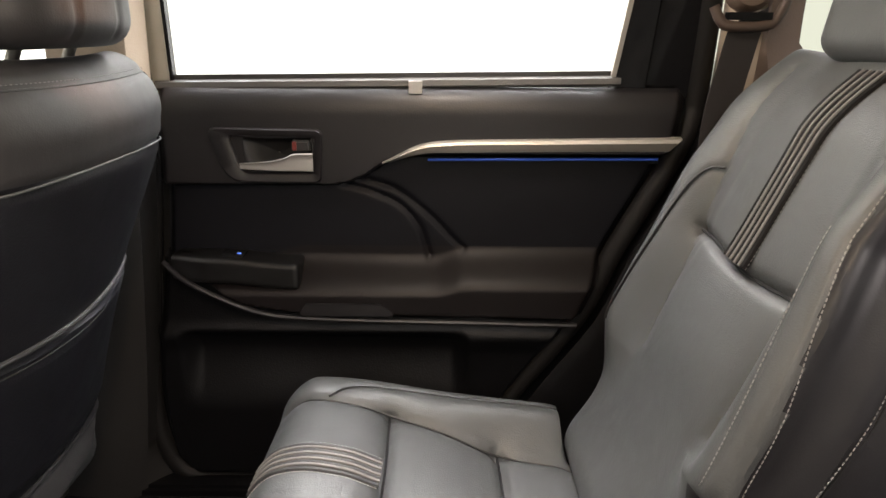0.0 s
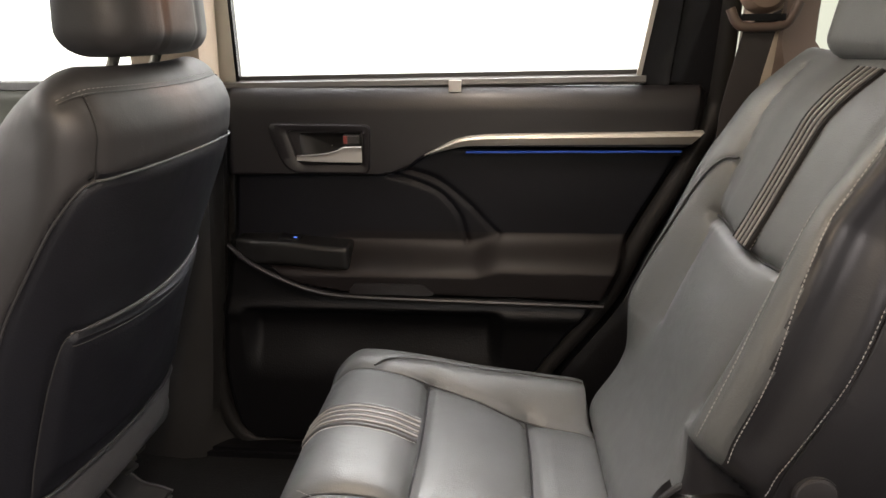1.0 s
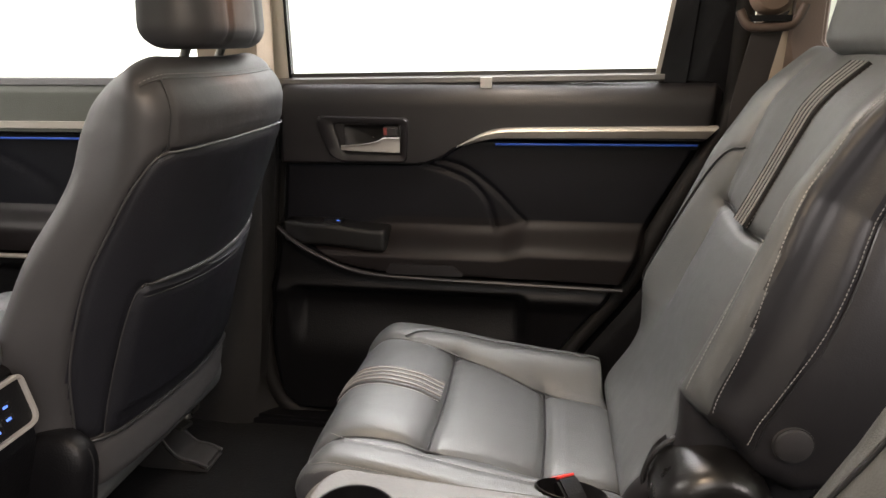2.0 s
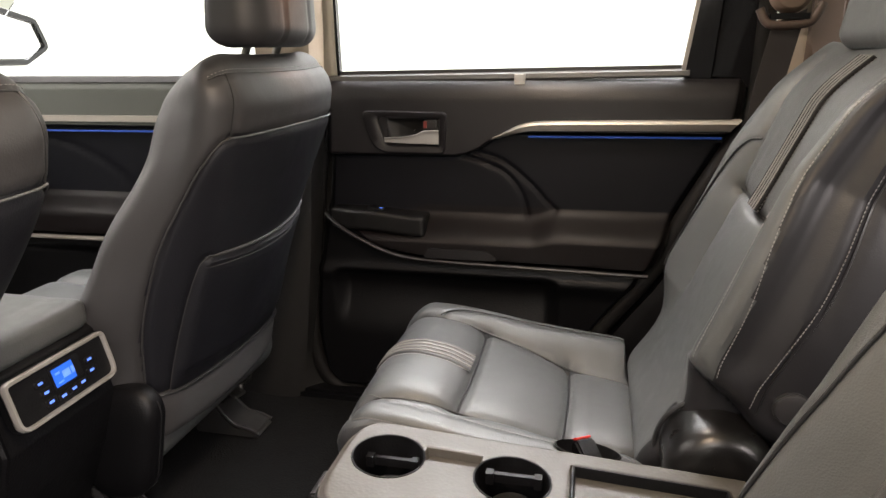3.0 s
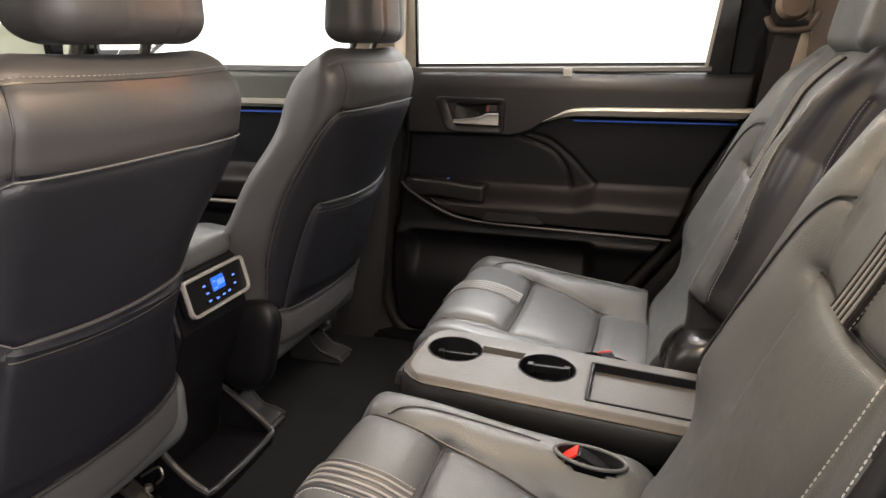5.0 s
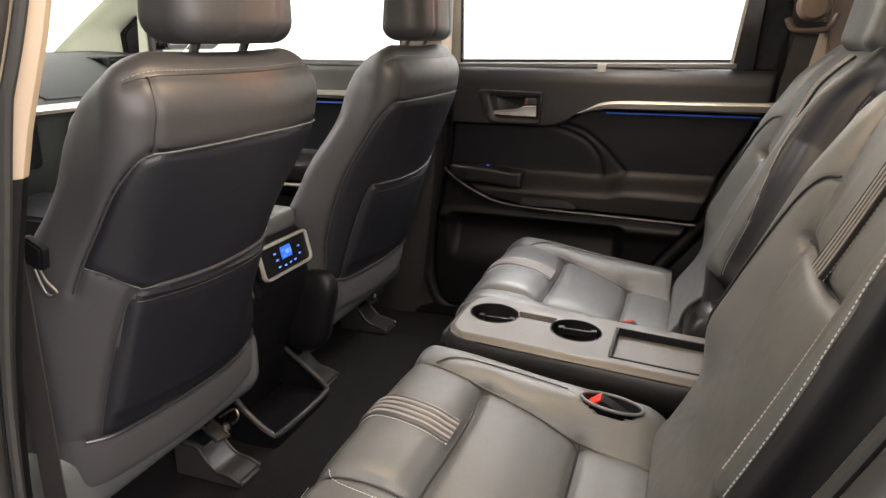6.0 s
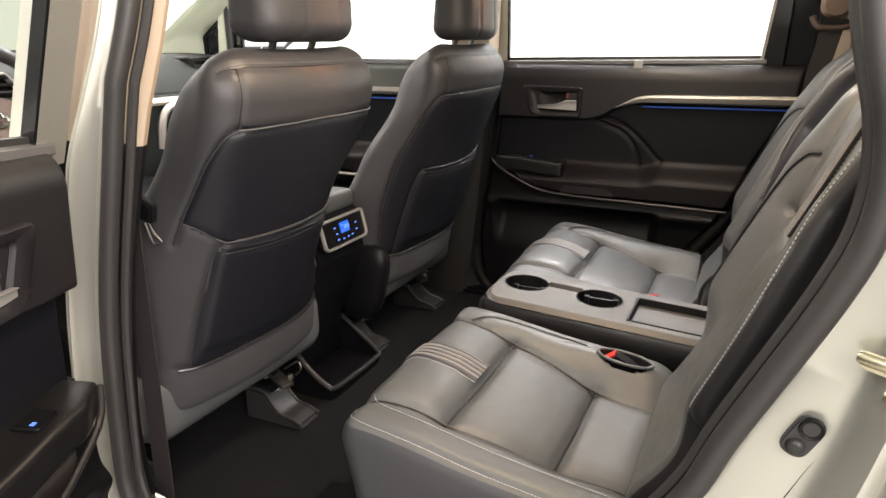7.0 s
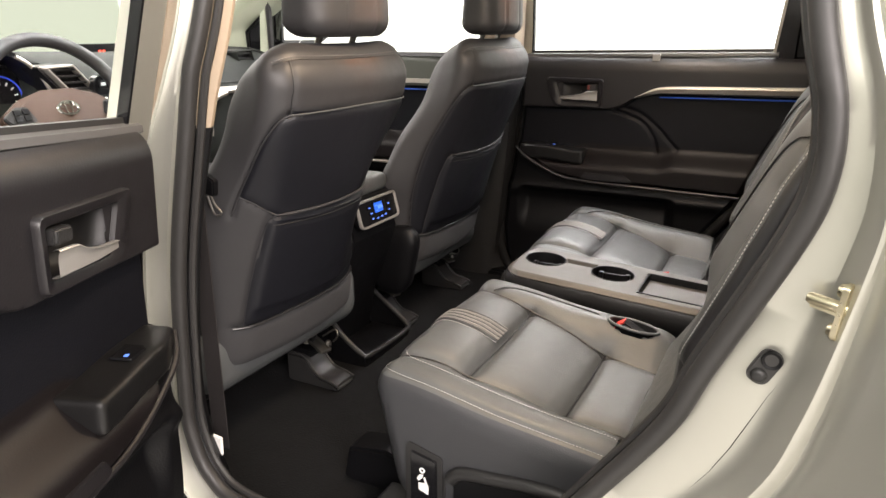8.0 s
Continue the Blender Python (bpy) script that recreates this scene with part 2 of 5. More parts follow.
class Pillow:
    """An upholstered form: a rounded box bent by `bend`, with seams pressed into it. Lines given on the box's skin follow the bend."""

    def __init__(self, size, r, step, bend, seams=()):
        self.size, self.r, self.bend = size, r, bend
        raw, F = rounded_box(size, r, step)
        V0 = round_off(raw, size, r)
        V = bend(V0)
        N = normals(V, F)
        self.N = N
        for line, width, depth in seams:
            d = near_line(V0, round_off(polyline(line, 0.003), size, r))
            V = V - N * (depth * np.exp(-(d / width) ** 2))[:, None]
        self.V, self.F, self.raw = V, F, V0

    def shape(self):
        return self.V, [tuple(f) for f in self.F]

    def regions(self, choose):
        """The form cut into pieces: choose gives each face's number from its middle on the unbent box."""
        F = np.asarray(self.F)
        which = choose(self.raw[F].mean(1))
        out = []
        for k in range(int(which.max()) + 1):
            f = F[which == k]
            ids, inv = np.unique(f, return_inverse=True)
            out.append((self.V[ids], [tuple(q) for q in inv.reshape(-1, 4)]))
        return out

    def line(self, pts, lift=0.0, step=0.005, rounded=True):
        q = round_off(polyline(pts, step, rounded), self.size, self.r)
        p = self.bend(q)
        if lift:
            i = np.array([np.argmin(((self.raw - a) ** 2).sum(1)) for a in q])
            n = self.N[i]
            k = min(9, 2 * (len(n) // 2) - 1)
            if k > 2:
                pad = np.concatenate([n[:1].repeat(k // 2, 0), n, n[-1:].repeat(k // 2, 0)])
                n = np.stack([np.convolve(pad[:, a], np.ones(k) / k, "valid") for a in range(3)], 1)
            p = p + lift * n
        return p


def prism(outline, lo, hi, axis="y", bevel=0.003, segments=2):
    """A flat outline drawn out along an axis, with bevelled edges."""
    bm = bmesh.new()
    put = {"x": lambda a, b, c: (c, a, b), "y": lambda a, b, c: (a, c, b), "z": lambda a, b, c: (a, b, c)}[axis]
    n = len(outline)
    lower = [bm.verts.new(put(a, b, lo)) for a, b in outline]
    upper = [bm.verts.new(put(a, b, hi)) for a, b in outline]
    bm.faces.new(lower[::-1])
    bm.faces.new(upper)
    for i in range(n):
        bm.faces.new((lower[i], lower[(i + 1) % n], upper[(i + 1) % n], upper[i]))
    bmesh.ops.recalc_face_normals(bm, faces=bm.faces)
    if bevel:
        sharp = [e for e in bm.edges if len(e.link_faces) == 2 and e.calc_face_angle() > 0.6]
        bmesh.ops.bevel(bm, geom=sharp, offset=bevel, segments=segments, affect="EDGES", clamp_overlap=True)
    bm.verts.index_update()
    v = np.array([q.co[:] for q in bm.verts])
    f = [tuple(q.index for q in face.verts) for face in bm.faces]
    bm.free()
    return v, f


def block(x0, x1, y0, y1, z0, z1, bevel=0.004):
    return prism([(x0, y0), (x1, y0), (x1, y1), (x0, y1)], z0, z1, "z", bevel)


def lathe(profile, n=32, axis="z"):
    """A turned form: profile rows of (radius, height)."""
    a = np.arange(n) * 2 * math.pi / n
    P = np.array([[(r * math.cos(t), r * math.sin(t), h) for t in a] for r, h in profile])
    if axis == "y":
        P = P[..., [0, 2, 1]]
    if axis == "x":
        P = P[..., [2, 0, 1]]
    return grid(P, True)


def rounded_outline(pts, r, n=5):
    """A polygon with its corners rounded."""
    out, k = [], len(pts)
    rs = r if isinstance(r, (list, tuple)) else [r] * k
    for i in range(k):
        p, a, b = (Vector(pts[j % k]) for j in (i, i - 1, i + 1))
        u, w = (a - p).normalized(), (b - p).normalized()
        cut = min(rs[i] / max(0.15, math.tan(u.angle(w) / 2)), (a - p).length * 0.48, (b - p).length * 0.48)
        s, e = p + u * cut, p + w * cut
        for j in range(n + 1):
            t = j / n
            q = (1 - t) ** 2 * s + 2 * t * (1 - t) * p + t * t * e
            out.append((q.x, q.y))
    return out


def frame_of(outline, width, lo, hi, axis="y"):
    """A ring of some width along an outline, raised from lo to hi, rounded on top."""
    o = np.array(outline)
    t = np.roll(o, -1, 0) - np.roll(o, 1, 0)
    t /= np.linalg.norm(t, axis=1)[:, None]
    nrm = np.stack([t[:, 1], -t[:, 0]], 1)
    area = np.sum(o[:, 0] * np.roll(o[:, 1], -1) - np.roll(o[:, 0], -1) * o[:, 1])
    if area < 0:
        nrm = -nrm
    prof = [(0, lo), (0, lo + 0.7 * (hi - lo)), (0.2, hi), (0.8, hi), (1, lo + 0.7 * (hi - lo)), (1, lo)]
    rows = []
    for k, h in prof:
        q = o - nrm * width * k
        c = np.full(len(o), h)
        rows.append(np.stack([q[:, 0], c, q[:, 1]], 1) if axis == "y" else np.stack([q[:, 0], q[:, 1], c], 1) if axis == "z" else np.stack([c, q[:, 0], q[:, 1]], 1))
    return grid(np.array(rows), True)


def stitches(line, length=0.0038, gap=0.0018, r=0.0008):
    """Short raised threads along a line."""
    s = np.concatenate([[0], np.cumsum(np.linalg.norm(np.diff(line, axis=0), axis=1))])
    out, a = [], 0.0
    while a + length < s[-1]:
        q = np.stack([np.interp([a, a + length / 2, a + length], s, line[:, k]) for k in range(3)], 1)
        out.append(tube(q, [r * 0.6, r, r * 0.6], 5))
        a += length + gap
    return join(*out)


def part(name, shape, mat, parent=None, label="", smooth_faces=True, angle=0.7):
    v, f = shape
    root, o = parent, Vector((0, 0, 0))
    while root is not None:
        o += root.location
        root = root.parent
    v = np.asarray(v, float) - np.array(o)
    me = bpy.data.meshes.new(name)
    me.from_pydata([tuple(q) for q in np.asarray(v)], [], [tuple(int(i) for i in q) for q in f])
    me.materials.append(mat)
    if smooth_faces:
        me.shade_smooth()
        me.set_sharp_from_angle(angle=angle)
    ob = new(name, me)
    if parent is not None:
        ob.parent = parent
    if label:
        ob["label"] = label
    return ob


def thing(name, label, category, at=(0, 0, 0), group="", kind=""):
    ob = new(name)
    ob.empty_display_size = 0.05
    ob.location = at
    return tagged(ob, label, category, group, kind)

# ---- the car's shell: x runs to the rear, y to the car's right side, z up ----
FLOOR = 0.38
MID = 0.0


def setting(name, shape, mat, label, category, **kw):
    return tagged(part(name, shape, mat, **kw), label, category, kind="structure")


setting("ground", block(-30, 30, -30, 30, -0.1, 0.0, 0), STUDIO_FLOOR, "pale grey studio floor under the car", "floor")
setting("floor", block(-1.75, 1.5, -0.74, 0.74, FLOOR - 0.03, FLOOR, 0.002), CARPET, "black cabin carpet, slightly dusty", "carpet")


def roof_line(x):
    return curve([-1.2, -0.7, 0.0, 0.9, 1.6], [1.53, 1.62, 1.66, 1.64, 1.56], x)


def roof_patch(x0, x1, y0, y1):
    xs, ys = np.linspace(x0, x1, 14), np.linspace(y0, y1, 12)
    return slab(np.array([[(x, y, float(roof_line(x)) - 0.05 * (y / 0.62) ** 4) for y in ys] for x in xs]), (0, 0, 0.05))


setting("ceiling", roof_patch(-0.85, 1.55, -0.62, 0.62), LINER, "pale woven headliner under the roof", "headliner")
setting("tailgate_wall", slab([[(1.5 + 0.12 * (1 - v), y, 0.38 + 0.72 * v) for y in (-0.72, 0, 0.72)] for v in (0, 0.5, 1)], (0.05, 0, 0)), PLASTIC, "dark tailgate lining", "wall")


def side_wall(sg):
    """Fixed inner side panels of one body side: pillars, sill, quarter panel."""
    # sill between door and floor
    tagname = "right" if sg > 0 else "left"
    o = [(-1.5, 0.33), (1.0, 0.33), (1.0, 0.405), (0.2, 0.405), (-0.30, 0.40), (-1.5, 0.40)]
    setting("sill_" + tagname, prism(o, *sorted((sg * 0.70, sg * 0.80)), "y", 0.008), PLASTIC, "dark plastic door sill trim", "sill")
    # roof rail
    line = polyline([(-0.95, sg * 0.66, 1.45), (-0.5, sg * 0.625, 1.575), (0.3, sg * 0.61, 1.605), (1.5, sg * 0.61, 1.57)], 0.05)
    setting("roof_rail_" + tagname, tube(line, 0.05, 10), LINER, "pale roof rail cover over the doors", "trim")
    # B pillar: dark below, beige above
    rear = lambda z: float(curve([0.33, 0.47, 0.8, 1.09, 1.28, 1.6], [-0.535, -0.515, -0.475, -0.446, -0.425, -0.39], z))
    depth = lambda z: float(curve([0.33, 0.6, 1.09, 1.28, 1.6], [0.70, 0.695, 0.665, 0.63, 0.57], z))

    out = 0.07 if sg > 0 else 0.022
    if sg < 0:
        rear = lambda z: float(curve([0.33, 0.465, 0.54, 0.62, 0.854, 1.106, 1.272, 1.6], [-0.41, -0.448, -0.476, -0.482, -0.460, -0.402, -0.360, -0.33], z))
        depth = lambda z: float(curve([0.33, 0.6, 1.09, 1.28, 1.6], [0.695, 0.695, 0.68, 0.655, 0.60], z))

    def pillar(z):
        e, y = rear(z), depth(z)
        foot = float(smooth(0.50, 0.36, z))
        return [(e - 0.13 - 0.06 * foot, sg * (y + out), z), (e - 0.115 - 0.05 * foot, sg * y, z), (e - 0.05, sg * (y - 0.01), z), (e - 0.012, sg * (y - 0.004), z), (e + 0.002, sg * (y + 0.008), z), (e + 0.01 + 0.10 * foot * foot, sg * (y + out), z)]

    setting("pillar_b_lower_" + tagname, slab([pillar(z) for z in np.linspace(0.36, 1.09, 28)], (-0.01, sg * 0.02, 0)), PLASTIC_GREY if sg > 0 else PLASTIC, "dark plastic lower pillar cover between the doors", "pillar trim")
    setting("pillar_b_upper_" + tagname, slab([pillar(z) for z in np.linspace(1.09, 1.60, 12)], (-0.01, sg * 0.02, 0)), CREAM, "beige upper pillar cover", "pillar trim")
    # C pillar
    P = []
    for z in np.linspace(0.40, 1.60, 33):
        a = float(curve([0.40, 0.60, 0.75, 0.872, 1.03, 1.16, 1.60], [0.10, 0.218, 0.322, 0.374, 0.455, 0.484, 0.46], z))
        b = float(curve([0.40, 1.165, 1.19, 1.25, 1.60], [1.45, 1.45, 0.605, 0.592, 0.575], z))
        y = 0.725 - 0.05 * float(smooth(0.9, 1.15, z)) - 0.20 * max(0, z - 1.15) - (0.075 if sg < 0 else 0)
        a = a + (0.05 if sg < 0 else 0)
        P.append([(a, sg * (y + 0.07), z), (a + 0.004, sg * (y + 0.006), z), (a + 0.02, sg * y, z), (a + 0.036, sg * (y - 0.003), z), (a + 0.35 * (b - a), sg * (y - 0.012), z), (b - 0.02, sg * y, z), (b, sg * (y + 0.05), z)])
    P = np.array(P)
    setting("quarter_trim_" + tagname, slab(P[:21], (0.012, sg * 0.02, 0)), PLASTIC, "dark lower quarter panel beside the rear seat", "trim")
    setting("pillar_c_" + tagname, slab(P[20:, 3:], (0.012, sg * 0.02, 0)), TAUPE, "taupe rear pillar cover with a belt outlet", "pillar trim")
    # front edge of the same cover: the light it catches is put in as beige
    setting("pillar_c_lit_edge_" + tagname, slab(P[20:, :4], (0.012, sg * 0.02, 0)), CREAM, "front edge of the rear pillar cover, painted beige as lit", "pillar trim")
    # rubber seal round the door opening
    edge = [(-0.462, 1.50), (-0.45, 1.16), (-0.458, 1.0), (-0.478, 0.85), (-0.507, 0.58), (-0.495, 0.46), (-0.445, 0.395), (-0.30, 0.385), (0.03, 0.388), (0.19, 0.60), (0.298, 0.75), (0.352, 0.872), (0.434, 1.03), (0.462, 1.10), (0.466, 1.16), (0.45, 1.50)]
    if sg < 0:
        return
    setting("body_inner_" + tagname, join(slab([[(x, 0.81, z) for x in (-0.66, -0.45)] for z in (0.34, 0.8, 1.15)], (0, 0.02, 0)), slab([[(a - 0.02, 0.81, z), (a + 0.12, 0.81, z)] for z, a in ((0.36, 0.06), (0.60, 0.20), (0.75, 0.30), (0.87, 0.36), (1.03, 0.44), (1.15, 0.47))], (0, 0.02, 0))), SEAL_DARK, "black inner flange behind the door seal", "car body")
    yy = lambda z: 0.752 - 0.22 * max(0.0, z - 1.15)
    setting("door_seal_" + tagname, tube(polyline([(x, sg * yy(z), z) for x, z in edge], 0.012), 0.019, 10), SEAL_DARK, "black rubber door seal round the opening", "seal")


side_wall(1)
side_wall(-1)

# front of the cabin: bulkhead, windscreen and its pillars
setting("bulkhead", slab([[(-1.95 + 0.1 * (z < 0.7), y, z) for y in (-0.76, 0, 0.76)] for z in (0.36, 0.75, 1.08)], (-0.04, 0, 0)), PLASTIC, "dark front bulkhead below the windscreen", "wall")
shield = setting("windscreen", slab([[(-2.02 + 1.10 * k, y * (1 - 0.16 * k), 1.07 + 0.49 * k + 0.05 * math.sin(k * 3.14) - 0.03 * y * y) for y in np.linspace(-0.74, 0.74, 7)] for k in np.linspace(0, 1, 9)], (-0.002, 0, 0.005)), GLASS, "clear windscreen", "windscreen")
shield.visible_shadow = False
def a_pillar(sg):
    """A wide pillar cover from the dashboard's corner to the roof, between the windscreen and the door window."""
    n = 24
    k = np.linspace(0, 1, n)
    fore = np.stack([curve([0, 0.25, 0.5, 0.75, 1], [-2.0, -1.81, -1.59, -1.28, -0.92], k), curve([0, 0.25, 0.5, 0.75, 1], [1.12, 1.225, 1.347, 1.49, 1.59], k)], 1)
    aft = np.stack([curve([0, 0.25, 0.5, 0.75, 1], [-1.60, -1.585, -1.46, -1.12, -0.86], k), curve([0, 0.25, 0.5, 0.75, 1], [1.10, 1.235, 1.305, 1.455, 1.53], k)], 1)
    rows = []
    for q, dy in ((-0.06, 0.05), (0.0, 0.016), (0.06, 0.0), (0.3, -0.012), (0.6, -0.008), (0.9, 0.0), (0.97, 0.008), (1.0, 0.02), (1.02, 0.05)):
        p = fore + (aft - fore) * q
        y = 0.70 - 0.24 * (p[:, 1] - 1.15) - 0.02 * (1 - q)
        rows.append(np.stack([p[:, 0], sg * (y + dy), p[:, 1]], 1))
    setting("pillar_a_" + ("right" if sg > 0 else "left"), slab(np.array(rows), (0, sg * 0.02, 0)), LINER, "pale windscreen pillar cover", "pillar trim")


a_pillar(1)
a_pillar(-1)

# ---- painted body round the open rear door ----
def opening_ring():
    """The open door's aperture on the left side, as (x, z), from the roof down the B pillar, along the sill and up the C pillar."""
    return polyline([(-0.345, 1.50), (-0.362, 1.272), (-0.402, 1.106), (-0.462, 0.854), (-0.484, 0.62), (-0.480, 0.54), (-0.447, 0.465), (-0.36, 0.425), (-0.05, 0.415), (0.08, 0.45), (0.17, 0.56), (0.252, 0.678), (0.326, 0.790), (0.36, 0.872), (0.426, 1.02), (0.446, 1.09), (0.444, 1.16), (0.421, 1.257), (0.38, 1.50)], 0.012)


def left_body():
    ring = opening_ring()
    t = np.gradient(ring, axis=0)
    t /= np.linalg.norm(t, axis=1)[:, None]
    nrm = np.stack([t[:, 1], -t[:, 0]], 1)          # outwards from the opening
    u = np.linspace(0, 1, len(ring))
    rear = smooth(0.55, 0.62, u)
    low = np.exp(-((ring[:, 1] - 0.82) / 0.22) ** 2)
    wide = 0.045 + rear * (0.0 + 0.085 * low)
    rows = []
    for d, y in ((0.0, -0.732), (0.03, -0.735), (0.50, -0.738), (0.62, -0.741), (0.69, -0.750), (0.76, -0.766), (0.83, -0.775), (0.89, -0.775), (0.95, -0.771), (1.0, -0.774), (1.04, -0.785)):
        o = ring + nrm * (wide * d)[:, None]
        rows.append(np.stack([o[:, 0], np.full(len(o), y), o[:, 1]], 1))
    for d, y in ((0.012, -0.798), (0.026, -0.815), (0.042, -0.832), (0.058, -0.850), (0.072, -0.870), (0.080, -0.895), (0.088, -0.920), (0.105, -0.938), (0.15, -0.950), (0.30, -0.955)):
        o = ring + nrm * (wide * 1.04 + d * (0.12 + 0.88 * rear))[:, None]
        rows.append(np.stack([o[:, 0], np.full(len(o), y), o[:, 1]], 1))
    P = np.array(rows)
    # the pillars lean inwards above the belt line
    up = smooth(1.06, 1.20, P[..., 2])
    P[..., 1] = -0.732 + (P[..., 1] + 0.732) * (1 - 0.62 * up) + 0.20 * np.maximum(0, P[..., 2] - 1.18)
    n = len(ring)
    k = int(n * 0.52)
    setting("body_side_front", grid(P[:10, :k + 1]), PAINT, "champagne silver painted pillar and sill at the open door", "car body")
    setting("body_side_rear", grid(P[:, k:]), PAINT, "champagne silver painted rear door jamb and wing", "car body")
    # seal on the aperture's lip
    inset = 0.20 * np.maximum(0, ring[:, 1] - 1.18)
    lip = np.stack([ring[:, 0], -0.742 + inset, ring[:, 1]], 1)
    setting("aperture_seal", tube(lip, 0.013, 10), RUBBER, "black rubber seal on the door aperture", "seal")
    inner = np.stack([ring[:, 0] - nrm[:, 0] * 0.012, -0.724 + inset, ring[:, 1] - nrm[:, 1] * 0.012], 1)
    setting("aperture_seal_inner", tube(inner, 0.0065, 8), RUBBER, "inner lip of the rubber door seal", "seal")
    # latch striker
    small = lambda shape, c, k: (np.asarray(c) + (np.asarray(shape[0]) - np.asarray(c)) * k, shape[1])
    st = thing("door_striker", "yellowish zinc steel door latch striker on the jamb", "striker", (0.478, -0.765, 0.97))
    m = pose(0.479, -0.768, 0.970, 0, 6, -22)
    part("base_plate", moved(prism(rounded_outline([(-0.009, -0.030), (0.009, -0.030), (0.009, 0.030), (-0.009, 0.030)], 0.008), -0.003, 0.003, "x", 0.001), m), ZINC, st)
    part("pin", moved(tube([(0.004, 0.002, 0.003), (-0.030, 0.0, 0.003), (-0.034, 0.0, 0.003)], [0.0062, 0.0062, 0.0045], 12), m), ZINC, st, "fat zinc striker pin")
    part("pin_web", moved(block(-0.030, 0.0, -0.002, 0.002, -0.006, 0.003, 0.001), m), ZINC, st)
    for z in (0.021, -0.021):
        part("screw", moved(lathe([(0, -0.006), (0.006, -0.005), (0.008, 0.0)], 14, "x"), m @ Matrix.Translation((-0.003, 0, z))), ZINC, st)
    # rubber buffer
    bf = thing("rubber_buffer", "round black rubber door buffer on the jamb", "buffer", (0.42, -0.741, 0.885))
    part("pad", small(moved(prism(rounded_outline([(-0.021, -0.036), (0.021, -0.036), (0.021, 0.036), (-0.021, 0.036)], 0.021, 8), -0.006, 0.004, "y", 0.003), pose(0.418, -0.746, 0.884, 0, 27, 0)), (0.421, -0.738, 0.890), 0.60), RUBBER, bf)
    part("knob", small(moved(lathe([(0, -0.012), (0.008, -0.012), (0.013, -0.008), (0.015, 0.0)], 24, "y"), Matrix.Translation((0.410, -0.749, 0.868))), (0.421, -0.738, 0.890), 0.60), PLASTIC_GREY, bf)
    part("socket", small(moved(lathe([(0.010, 0.002), (0.012, -0.004), (0.017, -0.006), (0.019, 0.0)], 24, "y"), Matrix.Translation((0.428, -0.749, 0.900))), (0.421, -0.738, 0.890), 0.60), PLASTIC, bf)


left_body()
setting("sill_label_left", prism(rounded_outline([(-0.484, 0.485), (-0.452, 0.482), (-0.450, 0.520), (-0.482, 0.523)], 0.003), -0.706, -0.700, "y", 0.001), WHITE_MARK, "small pale label at the foot of the pillar", "label")
# outer B pillar skin between the front door and the open door
setting("body_pillar_skin", slab([[(-0.53 + 0.04 * k, -0.93, z) for k in (0, 0.5, 1)] for z in np.linspace(0.45, 1.02, 12)], (0, 0.02, 0)), PAINT, "champagne silver painted pillar skin", "car body")

